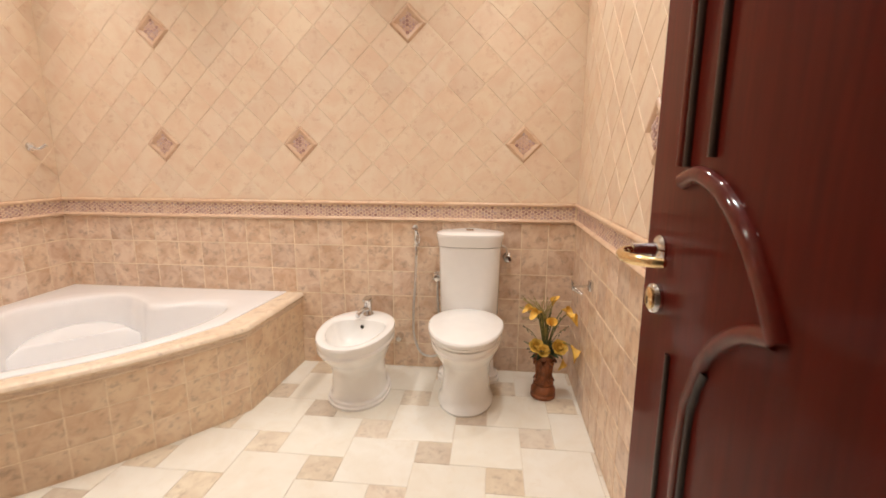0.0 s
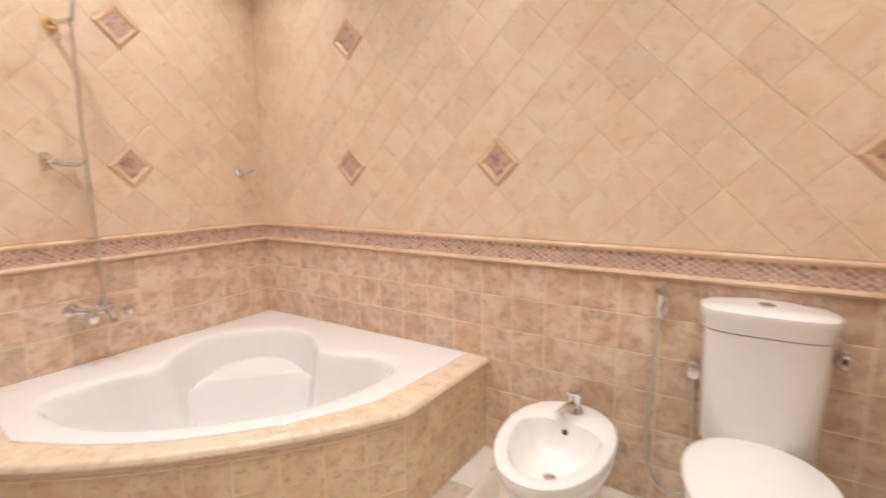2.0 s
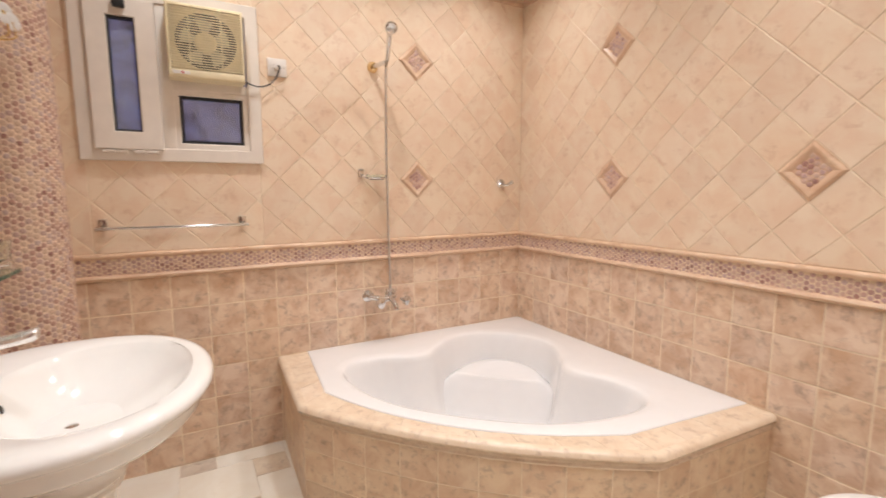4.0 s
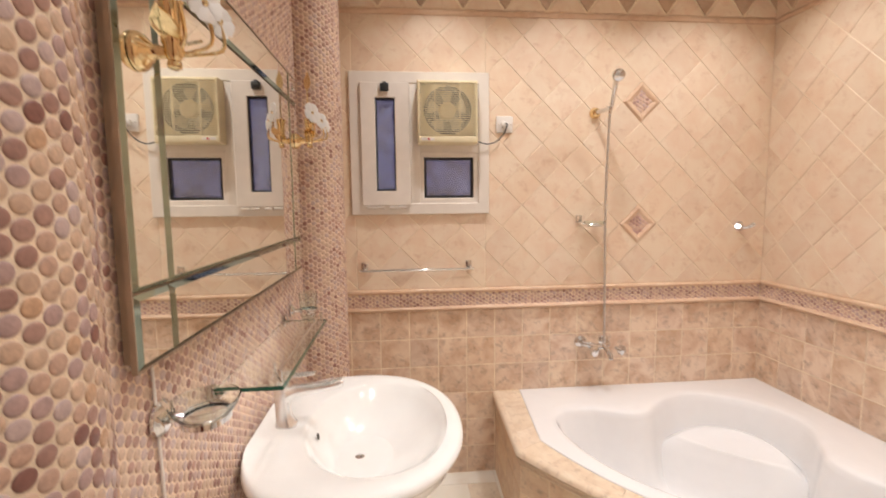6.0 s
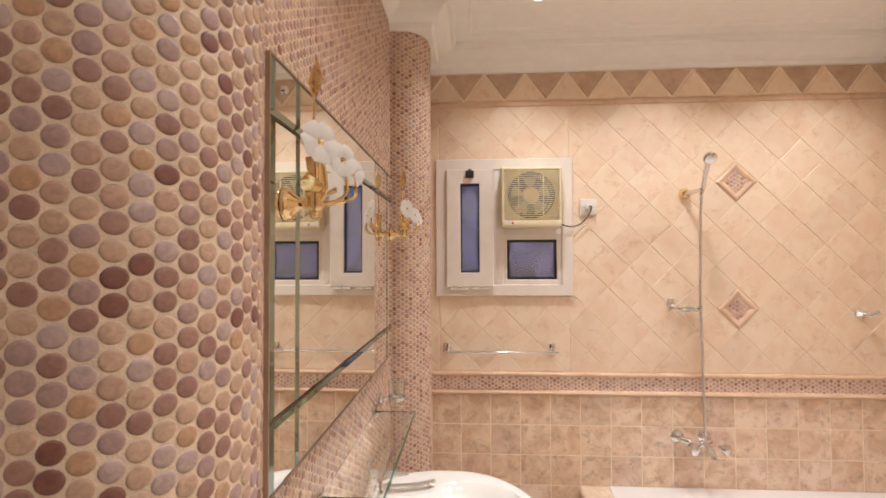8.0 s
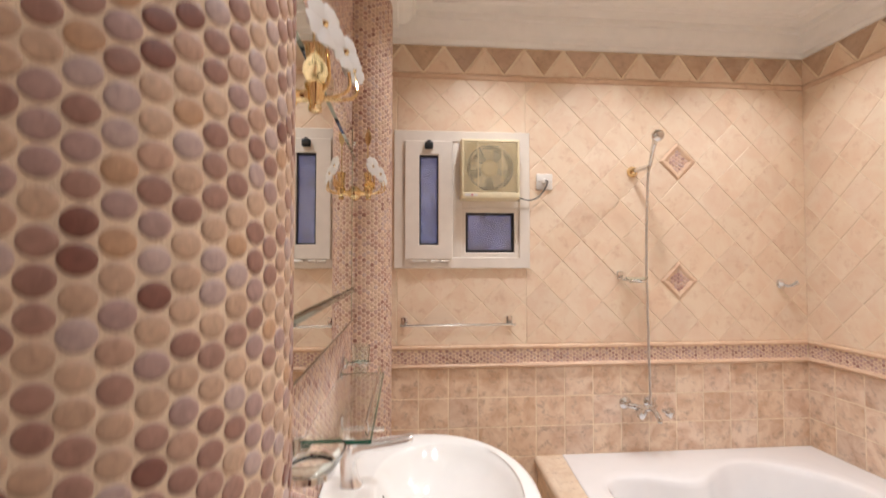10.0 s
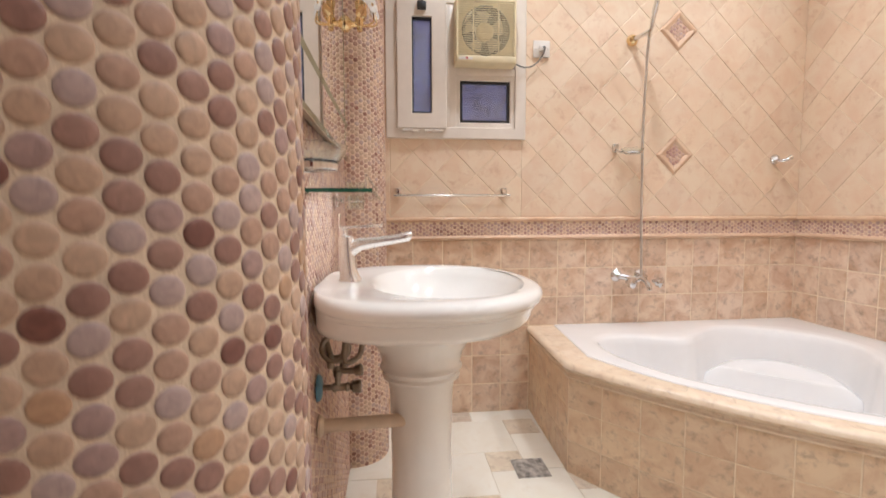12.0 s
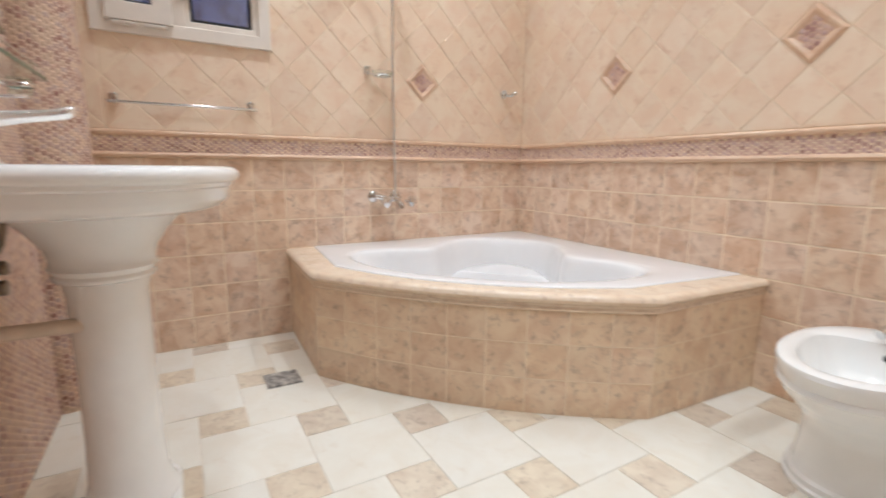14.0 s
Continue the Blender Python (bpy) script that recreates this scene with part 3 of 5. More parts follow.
part("plug", box(W + 0.013, W + 0.036, 1.650, 1.680, 1.858, 1.886, bevel=0.006), M_WHITE, socket)
for y in (1.637, 1.699):
    part("screw", lathe([(0.003, 0), (0.003, 0.001), (0, 0.0012)], (W + 0.013, y, 1.874), (1, 0, 0), seg=10), M_CHROME, socket)
part("cable", tube(spline([(W + 0.034, 1.668, 1.876), (W + 0.045, 1.675, 1.868), (W + 0.030, 1.660, 1.825), (W + 0.030, 1.620, 1.785), (W + 0.040, 1.570, 1.772), (W + 0.055, 1.514, 1.785)], 6), 0.0035, 8), M_CABLE, socket, "grey cable to the fan")


# ---- corner bathtub in its tiled surround ----
def bow(p, q, sag, n):
    """Points from p to q on a shallow curve that bows out to the right of the way."""
    p, q = Vector(p), Vector(q)
    d = q - p
    side = Vector((d.y, -d.x)).normalized()
    return [p + d * t + side * (4 * sag * t * (1 - t)) for t in (k / n for k in range(n + 1))]


def front_line(w, aw, ae, e, sag, nw=4, na=9, ne=4):
    a = [Vector(w).lerp(Vector(aw), k / nw) for k in range(nw)]
    b = bow(aw, ae, sag, na)
    c = [Vector(ae).lerp(Vector(e), (k + 1) / ne) for k in range(ne)]
    return a + b + c


BASE = front_line((W, 1.626), (-1.600, 1.606), (-0.692, 2.540), (-0.656, N), 0.078)
EDGE = front_line((W, 1.612), (-1.592, 1.588), (-0.674, 2.533), (-0.642, N), 0.080)
INNER = front_line((W, 1.760), (-1.664, 1.712), (-0.816, 2.543), (-0.752, N), 0.122)
CORNER = Vector((W, N))

surround = thing("bathtub_surround", (-1.6, 2.5, 0.0), "tan tiled corner bathtub surround with cream tiled deck", "bathtub surround")
rings = []
for z in (0.0, 0.438):
    rings.append([Vector((p.x, p.y, z)) for p in BASE])
bm = loft(rings, closed=False)
a = [Vector((p.x, p.y, 0.438)) for p in BASE]
b = [Vector((p.x, p.y, 0.438)) for p in INNER]
add_loft(bm, [a, b], closed=False)
add_loft(bm, [b, [Vector((p.x, p.y, 0.30)) for p in INNER]], closed=False)
part("core", bm, M_GROUT, surround, smooth=False)
# rounded edge of the deck with a bead below
fine_edge = front_line((W, 1.612), (-1.592, 1.588), (-0.674, 2.533), (-0.642, N), 0.080, 2, 36, 2)
pr = [(0.030, 0.390), (0.017, 0.390), (0.011, 0.393), (0.009, 0.399), (0.012, 0.405), (0.0125, 0.408), (0.007, 0.411), (0.006, 0.416), (0.007, 0.420), (0.001, 0.424), (-0.004, 0.434), (0.000, 0.446), (0.010, 0.453), (0.030, 0.4545)]
rings = []
for i, p in enumerate(fine_edge):
    d = fine_edge[min(i + 1, len(fine_edge) - 1)] - fine_edge[max(i - 1, 0)]
    nn = Vector((-d.y, d.x)).normalized()
    rings.append([Vector((p.x + nn.x * o, p.y + nn.y * o, z)) for o, z in pr])
part("deck_edge", loft(rings, closed=False), M_DECK, surround, "rounded cream ceramic edge")

U, V, O = Vector((0.695, 0.719)), Vector((-0.719, 0.695)), Vector((-1.14, 2.07))


def uv(u, v, z):
    p = O + U * u + V * v
    return Vector((p.x, p.y, z))


half = [(0.0, 0.074), (0.26, 0.096), (0.48, 0.190), (0.640, 0.330), (0.655, 0.455), (0.555, 0.560), (0.420, 0.615), (0.345, 0.690), (0.320, 0.820), (0.270, 0.985), (0.150, 1.090), (0.0, 1.120)]
loop = [(v.x, v.y) for v in spline([(u, v, 0) for u, v in half], 6)]
rim = loop + [(-u, v) for u, v in loop[::-1][1:-1]]
CEN = (0.0, 0.56)


def along(poly, a):
    """How far the outline lies from the middle of the tub in the direction a."""
    best = None
    dx, dy = math.cos(a), math.sin(a)
    for (x1, y1), (x2, y2) in zip(poly, poly[1:] + poly[:1]):
        x1, y1, x2, y2 = x1 - CEN[0], y1 - CEN[1], x2 - CEN[0], y2 - CEN[1]
        den = dx * (y2 - y1) - dy * (x2 - x1)
        if abs(den) < 1e-9:
            continue
        r = (x1 * (y2 - y1) - y1 * (x2 - x1)) / den
        s = (x1 * dy - y1 * dx) / den
        if r > 0 and -1e-6 <= s <= 1 + 1e-6 and (best is None or r < best):
            best = r
    return best or 0.3


def to_uv(p):
    q = Vector((p.x, p.y)) - O
    return (q.dot(U), q.dot(V))


outer = [to_uv(p) for p in front_line((W + 0.003, 1.760), (-1.664, 1.712), (-0.816, 2.543), (-0.752, N - 0.003), 0.122, 2, 20, 2)] + [to_uv(Vector((W + 0.003, N - 0.003)))]
corners = [math.atan2(y - CEN[1], x - CEN[0]) for x, y in (outer[0], outer[2], outer[22], outer[24], outer[25])]
angles = sorted([2 * math.pi * k / 120 - math.pi for k in range(120)] + corners)
ro, ri = [along(outer, a) for a in angles], [along(rim, a) for a in angles]


def tub_ring(mixed, z, shrink=0.0):
    return [uv(CEN[0] + math.cos(a) * (o + (i - o) * mixed) * (1 - shrink), CEN[1] + math.sin(a) * (o + (i - o) * mixed) * (1 - shrink), z) for a, o, i in zip(angles, ro, ri)]


tub = thing("bathtub", uv(0, 0.55, 0.0), "white acrylic corner bathtub with a moulded seat", "bathtub")
shell = [tub_ring(0, 0.446, -0.004), tub_ring(0, 0.4545, -0.004), tub_ring(0.0, 0.458, 0.001), tub_ring(0.06, 0.4590), tub_ring(0.70, 0.4585), tub_ring(0.90, 0.456), tub_ring(0.97, 0.451), tub_ring(1.0, 0.443), tub_ring(1.0, 0.420, 0.02),
         tub_ring(1.0, 0.30, 0.06), tub_ring(1.0, 0.18, 0.11), tub_ring(1.0, 0.11, 0.17), tub_ring(1.0, 0.075, 0.27), tub_ring(1.0, 0.065, 0.45), tub_ring(1.0, 0.062, 0.9)]
part("shell", loft(shell, cap0=False), M_ACRYLIC, tub)
lens = [(0.236 * math.cos(t), 0.830 + (0.250 * math.sin(t) if t < math.pi else 0.045 * math.sin(t))) for t in (2 * math.pi * k / 48 for k in range(48))]
rings = []
for z, s, reach in ((0.058, 1.80, 0.10), (0.070, 1.76, 0.060), (0.095, 1.70, 0.040), (0.135, 1.60, 0.026), (0.185, 1.48, 0.016), (0.235, 1.33, 0.009), (0.270, 1.18, 0.005), (0.292, 1.06, 0.0), (0.302, 1.0, 0.0), (0.309, 0.93, 0.0), (0.312, 0.85, 0.0), (0.311, 0.5, 0.0)):
    rings.append([uv(u * s, 0.87 + (v - 0.87) * (0.7 + 0.3 * s) - (reach * math.sqrt(max(0.0, 1 - min(1.0, (u / 0.236) ** 2))) if v < 0.831 else 0.0), z) for u, v in lens])
part("seat", loft(rings, cap0=False), M_ACRYLIC, tub, "moulded seat in the corner")
part("waste", lathe([(0.034, 0), (0.034, 0.004), (0.02, 0.008), (0, 0.009)], uv(0.0, 0.40, 0.064)), M_CHROME, tub, "chrome waste")

# ---- bath mixer with hand shower ----
mixer = thing("bath_mixer", (W, 2.16, 0.70), "chrome bath mixer with two cross handles on the tiled wall", "tap")
for y in (2.095, 2.228):
    part("rosette", lathe([(0.032, 0.0), (0.032, 0.006), (0.022, 0.016), (0.012, 0.022), (0.012, 0.05), (0, 0.051)], (W + 0.003, y, 0.715), (1, 0, 0)), M_CHROME, mixer)
    hd = part("handle", lathe([(0.010, 0), (0.012, 0.02), (0.026, 0.026), (0.028, 0.046), (0.020, 0.052), (0, 0.053)], (W + 0.062, y + (0.04 if y > 2.15 else 0.03), 0.690), (0.8, 0.55 if y > 2.15 else 0.3, -0.1), seg=12), M_CHROME, mixer)
part("body", tube(spline([(W + 0.045, 2.095, 0.715), (W + 0.062, 2.125, 0.712), (W + 0.066, 2.165, 0.700), (W + 0.064, 2.205, 0.706), (W + 0.050, 2.232, 0.712)], 5), 0.016, 12), M_CHROME, mixer)
part("spout", tube(spline([(W + 0.066, 2.195, 0.705), (W + 0.105, 2.200, 0.700), (W + 0.140, 2.202, 0.680), (W + 0.150, 2.203, 0.655)], 5), [0.013] * 14 + [0.012, 0.011], 12), M_CHROME, mixer)
part("hose", tube(spline([(W + 0.060, 2.205, 0.722), (W + 0.045, 2.210, 0.86), (W + 0.030, 2.212, 1.15), (W + 0.040, 2.204, 1.50), (W + 0.070, 2.196, 1.80), (W + 0.105, 2.185, 1.925)], 10), 0.0068, 10), M_HOSE, mixer, "ribbed steel shower hose")
shower = thing("hand_shower", (W, 2.18, 1.94), "chrome hand shower in a gold wall holder", "shower head")
part("holder", lathe([(0.030, 0), (0.030, 0.006), (0.022, 0.022), (0.015, 0.03), (0, 0.031)], (W + 0.003, 2.150, 1.935), (1, 0, 0), seg=10), M_GOLD, shower, "faceted gold wall holder")
part("clip", tube([(W + 0.03, 2.152, 1.935), (W + 0.07, 2.168, 1.938), (W + 0.105, 2.186, 1.942)], 0.011, 10), M_CHROME, shower)
part("grip", tube(spline([(W + 0.104, 2.183, 1.915), (W + 0.112, 2.190, 1.955), (W + 0.145, 2.184, 2.010), (W + 0.205, 2.168, 2.060)], 6), [0.008] * 6 + [0.010] * 7 + [0.012] * 4 + [0.014, 0.016], 12), M_CHROME, shower)
part("head", lathe([(0.012, -0.03), (0.022, -0.006), (0.030, 0.004), (0.030, 0.014), (0.024, 0.019), (0, 0.020)], (W + 0.225, 2.164, 2.072), (0.75, -0.05, -0.5), seg=20), M_CHROME, shower)


# ---- small chrome fittings ----
def square_post(parent, x0, x1, y, z, w=0.030, h=0.042):
    return part("bracket", box(x0, x1, y - w / 2, y + w / 2, z - h / 2, z + h / 2, bevel=0.003), M_CHROME, parent)


rail = thing("towel_rail", (W, 1.20, 1.14), "slim chrome towel rail on square brackets", "towel rail")
for y in (0.940, 1.478):
    square_post(rail, W + 0.002, W + 0.018, y, 1.155)
    part("arm", box(W + 0.016, W + 0.060, y - 0.006, y + 0.006, 1.134, 1.146, bevel=0.002), M_CHROME, rail)
part("bar", tube([(W + 0.056, 0.918, 1.138), (W + 0.056, 1.500, 1.138)], 0.0065, 12), M_CHROME, rail)

dish = thing("soap_holder", (W, 2.07, 1.37), "chrome soap holder with a clear glass dish", "soap dish")
square_post(dish, W + 0.002, W + 0.018, 2.072, 1.385)
part("arm", tube(spline([(W + 0.015, 2.072, 1.375), (W + 0.045, 2.078, 1.362), (W + 0.060, 2.100, 1.358)], 4), 0.006, 8), M_CHROME, dish)
part("ring", loft([oval(W + 0.066, 2.135, 1.353 + dz, 0.040 + dr, 0.048 + dr, 0.048 + dr, 28) for dr, dz in ((0, 0), (0.003, 0.003), (0, 0.008), (-0.003, 0.004), (0, 0))], cap0=False, cap1=False), M_CHROME, dish)
part("glass_dish", loft([oval(W + 0.066, 2.135, 1.348 + z, r, r * 1.25, r * 1.25, 28) for r, z in ((0.010, 0.0), (0.030, 0.001), (0.042, 0.018), (0.046, 0.028), (0.044, 0.028), (0.040, 0.018), (0.028, 0.005), (0.010, 0.004))]), M_GLASS, dish, "clear glass dish")

hook = thing("robe_hook", (W, 3.00, 1.33), "chrome double robe hook", "hook")
part("rose", lathe([(0.027, 0), (0.027, 0.008), (0.015, 0.016), (0, 0.017)], (W + 0.003, 2.985, 1.335), (1, 0, 0), seg=20), M_CHROME, hook)
for dy, dz in ((0.055, 0.014), (-0.042, 0.004)):
    part("prong", tube(spline([(W + 0.010, 2.985, 1.333), (W + 0.035, 2.985 + dy * 0.4, 1.325), (W + 0.055, 2.985 + dy, 1.332 + dz)], 5), [0.008] * 6 + [0.009, 0.010, 0.011, 0.012, 0.012], 10), M_CHROME, hook)

paper = thing("paper_holder", (E, 2.63, 0.69), "chrome toilet paper holder on the tiled wall", "paper holder")
part("bracket", box(E - 0.022, E - 0.002, 2.606, 2.644, 0.668, 0.716, bevel=0.004), M_CHROME, paper)
part("arm", tube(spline([(E - 0.016, 2.625, 0.694), (E - 0.050, 2.623, 0.690), (E - 0.088, 2.620, 0.692)], 4), 0.0065, 10), M_CHROME, paper)
part("end_cap", box(E - 0.100, E - 0.086, 2.602, 2.640, 0.672, 0.714, bevel=0.004), M_CHROME, paper)
part("roller", tube(spline([(E - 0.088, 2.606, 0.684), (E - 0.070, 2.588, 0.672), (E - 0.056, 2.578, 0.664)], 4), [0.010] * 5 + [0.008] * 4, 12), M_CHROME, paper)


# ---- toilet ----
TX = 0.395
toilet = thing("toilet", (TX, 2.80, 0.0), "cream white porcelain toilet with closed round lid", "toilet")
foot = [(0.0, 0.145, 0.215, 0.18), (0.012, 0.148, 0.220, 0.18), (0.030, 0.140, 0.205, 0.18), (0.060, 0.128, 0.188, 0.18), (0.16, 0.122, 0.180, 0.18), (0.22, 0.128, 0.195, 0.18), (0.27, 0.148, 0.245, 0.18),
        (0.32, 0.172, 0.305, 0.18), (0.345, 0.180, 0.330, 0.18), (0.352, 0.184, 0.336, 0.18), (0.362, 0.184, 0.338, 0.18), (0.368, 0.180, 0.336, 0.18), (0.395, 0.186, 0.345, 0.18), (0.400, 0.180, 0.335, 0.18)]
part("bowl", loft([oval(TX, 2.80, z, rx, rf, rb, 56, 2.1) for z, rx, rf, rb in foot]), M_PORCELAIN, toilet)
part("lid", loft([oval(TX, 2.76, z, rx, rf, rb, 56, 2.05) for z, rx, rf, rb in ((0.403, 0.184, 0.302, 0.20), (0.406, 0.190, 0.310, 0.205), (0.416, 0.191, 0.311, 0.205), (0.418, 0.186, 0.306, 0.203), (0.420, 0.192, 0.312, 0.206), (0.436, 0.194, 0.314, 0.207), (0.444, 0.189, 0.307, 0.202), (0.448, 0.172, 0.285, 0.187), (0.451, 0.09, 0.15, 0.1))]), M_PORCELAIN, toilet, "smooth closed seat lid")
plinth = [(0.0, 0.180, 0.095), (0.016, 0.180, 0.095), (0.022, 0.172, 0.088), (0.040, 0.172, 0.088), (0.048, 0.160, 0.080), (0.075, 0.150, 0.074), (0.30, 0.140, 0.070), (0.38, 0.145, 0.074)]
part("rear_pedestal", loft([oval(TX, 3.035, z, rx, ry, ry, 48, 3.2) for z, rx, ry in plinth]), M_PORCELAIN, toilet)
tank = [(0.40, 0.158, 0.086), (0.41, 0.164, 0.088), (0.60, 0.168, 0.090), (0.780, 0.172, 0.094), (0.795, 0.172, 0.094)]
cistern = part("cistern", loft([oval(TX + 0.002, 3.038, z, rx, ry, 0.092, 56, 3.4) for z, rx, ry in tank]), M_PORCELAIN, toilet)
tlid = [(0.796, 0.170, 0.092), (0.799, 0.177, 0.098), (0.815, 0.178, 0.100), (0.840, 0.184, 0.106), (0.858, 0.188, 0.110), (0.868, 0.186, 0.108), (0.876, 0.160, 0.088), (0.880, 0.08, 0.05)]
part("cistern_lid", loft([oval(TX + 0.002, 3.038, z, rx, ry, 0.094, 56, 3.2) for z, rx, ry in tlid]), M_PORCELAIN, toilet)
part("flush_button", lathe([(0.024, 0), (0.024, 0.006), (0.018, 0.009), (0, 0.0095)], (TX, 3.03, 0.8785), seg=24), M_CHROME, toilet, "round chrome flush button")

# ---- bidet ----
BX = -0.190
bidet = thing("bidet", (BX, 2.78, 0.0), "white porcelain bidet with an open oval bowl", "bidet")
bf = [(0.000, 0.162, 0.205, 0.270), (0.014, 0.164, 0.208, 0.270), (0.019, 0.157, 0.200, 0.262), (0.034, 0.157, 0.199, 0.260), (0.040, 0.146, 0.188, 0.235), (0.055, 0.141, 0.182, 0.215), (0.150, 0.136, 0.176, 0.205), (0.205, 0.140, 0.192, 0.210), (0.255, 0.160, 0.250, 0.225),
      (0.300, 0.180, 0.305, 0.240), (0.318, 0.187, 0.318, 0.245), (0.326, 0.192, 0.326, 0.250), (0.336, 0.192, 0.326, 0.250), (0.342, 0.189, 0.322, 0.250), (0.378, 0.196, 0.338, 0.255), (0.390, 0.193, 0.335, 0.252), (0.394, 0.182, 0.322, 0.240)]
bowl = [(0.394, 0.163, 0.296, 0.105), (0.388, 0.150, 0.282, 0.092), (0.360, 0.141, 0.268, 0.085), (0.300, 0.117, 0.225, 0.065), (0.270, 0.076, 0.160, 0.040), (0.262, 0.022, 0.050, 0.010)]
part("bowl", loft([oval(BX, 2.78, z, rx, rf, rb, 56, 2.1) for z, rx, rf, rb in bf] + [oval(BX, 2.78, z, rx, rf, rb, 56, 2.1) for z, rx, rf, rb in bowl]), M_PORCELAIN, bidet)
part("waste", lathe([(0.024, 0), (0.024, 0.003), (0.015, 0.008), (0, 0.009)], (BX, 2.70, 0.264), seg=20), M_CHROME, bidet, "chrome waste plug")
# no hole is cut; a dark disc paints its shade
part("overflow", lathe([(0.011, 0), (0.011, 0.002), (0, 0.0025)], (BX, 2.8615, 0.352), (0, -1, 0.1), seg=16), M_HOLLOW_SHADE, bidet, "overflow hole, a dark disc for its shade")
tap = part("tap", lathe([(0.030, 0), (0.030, 0.006), (0.024, 0.014), (0.023, 0.055), (0.027, 0.072), (0.026, 0.092), (0, 0.094)], (BX + 0.010, 2.955, 0.393), seg=24), M_CHROME, bidet, "chrome bidet tap")
part("spout", tube(spline([(BX + 0.010, 2.945, 0.425), (BX - 0.002, 2.895, 0.438), (BX - 0.022, 2.845, 0.420)], 5), 0.015, 12), M_CHROME, tap)
part("lever", box(BX - 0.008, BX + 0.028, 2.895, 2.978, 0.486, 0.500, bevel=0.005), M_CHROME, tap)
part("stop_valve", tube([(BX + 0.16, 3.138, 0.20), (BX + 0.16, 3.10, 0.20), (BX + 0.16, 3.075, 0.20)], [0.022, 0.022, 0.016], 14), M_CHROME, bidet, "chrome stop valve on the wall")

# ---- hand spray and stop valves by the toilet ----
spray = thing("hand_spray", (0.078, N, 0.88), "chrome hand spray with a steel hose on the wall", "hand spray")
part("holder", box(0.064, 0.092, 3.112, 3.138, 0.765, 0.795, bevel=0.004), M_CHROME, spray)
part("grip", tube(spline([(0.078, 3.105, 0.715), (0.078, 3.104, 0.78), (0.080, 3.100, 0.84), (0.078, 3.086, 0.878)], 5), [0.008] * 6 + [0.011] * 10, 12), M_CHROME, spray)
part("head", lathe([(0.013, -0.01), (0.017, 0.0), (0.017, 0.016), (0, 0.017)], (0.078, 3.084, 0.880), (0, -0.8, 0.35), seg=16), M_CHROME, spray)
part("trigger", tube(spline([(0.088, 3.096, 0.866), (0.100, 3.090, 0.83), (0.096, 3.098, 0.79)], 4), 0.004, 8), M_CHROME, spray)
part("hose", tube(spline([(0.078, 3.105, 0.715), (0.070, 3.108, 0.55), (0.058, 3.105, 0.36), (0.064, 3.095, 0.22), (0.100, 3.085, 0.125), (0.160, 3.085, 0.095), (0.225, 3.09, 0.11)], 8), 0.0074, 8), M_HOSE, spray, "ribbed steel hose")


def stop_valve(x, z, ends, lab):
    v = thing("stop_valve", (x, N, z), lab, "valve", "stop valves by the toilet")
    part("flange", lathe([(0.026, 0), (0.026, 0.004), (0.016, 0.012), (0.012, 0.014), (0.012, 0.04), (0, 0.041)], (x, N - 0.004, z), (0, -1, 0), seg=20), M_CHROME, v)
    part("knob", lathe([(0.012, 0), (0.023, 0.006), (0.024, 0.022), (0.018, 0.028), (0, 0.029)], (x, N - 0.045, z), (0, -1, 0), seg=14), M_CHROME, v)
    part("hose", tube(spline(ends, 6), 0.0065, 8), M_HOSE, v, "braided steel hose")


stop_valve(0.203, 0.590, [(0.203, N - 0.04, 0.575), (0.206, N - 0.045, 0.48), (0.214, N - 0.05, 0.36), (0.225, N - 0.05, 0.25)], "chrome stop valve with a hanging steel hose")
stop_valve(0.612, 0.715, [(0.608, N - 0.042, 0.73), (0.600, N - 0.05, 0.775), (0.575, N - 0.06, 0.79), (0.555, N - 0.07, 0.785)], "chrome stop valve feeding the cistern")

# ---- vase with artificial flowers ----
VX, VY = 0.815, 2.855
vase = thing("vase", (VX, VY, 0.0), "reddish bronze carved vase standing on the floor", "vase")
prof = [(0.060, 0.0), (0.064, 0.004), (0.065, 0.016), (0.060, 0.022), (0.060, 0.028), (0.064, 0.032), (0.063, 0.044), (0.054, 0.058), (0.048, 0.066), (0.052, 0.072), (0.051, 0.080), (0.043, 0.088), (0.039, 0.110), (0.040, 0.140),
        (0.045, 0.175), (0.051, 0.205), (0.050, 0.214), (0.054, 0.222), (0.056, 0.234), (0.052, 0.238), (0.046, 0.234), (0.040, 0.18)]
prof = [(r * 1.04, h * 1.10) for r, h in prof]
part("body", lathe(prof, (VX, VY, 0)), M_BRONZE, vase)
for k in range(7):
    a = 2 * math.pi * k / 7
    for z, r in ((0.216, 0.052), (0.108, 0.043)):
        o = Vector((math.cos(a), math.sin(a), 0))
        c = Vector((VX, VY, z)) + o * r
        side = Vector((-o.y, o.x, 0))
        bm = bmesh.new()
        add_tube(bm, [c - side * 0.016 + Vector((0, 0, 0.010)), c - side * 0.008 + o * 0.005 - Vector((0, 0, 0.006)), c + o * 0.009 - Vector((0, 0, 0.014)), c + side * 0.008 + o * 0.005 - Vector((0, 0, 0.006)), c + side * 0.016 + Vector((0, 0, 0.010))], [0.003, 0.006, 0.008, 0.006, 0.003], 8)
        part("carved_leaf", bm, M_BRONZE, vase)
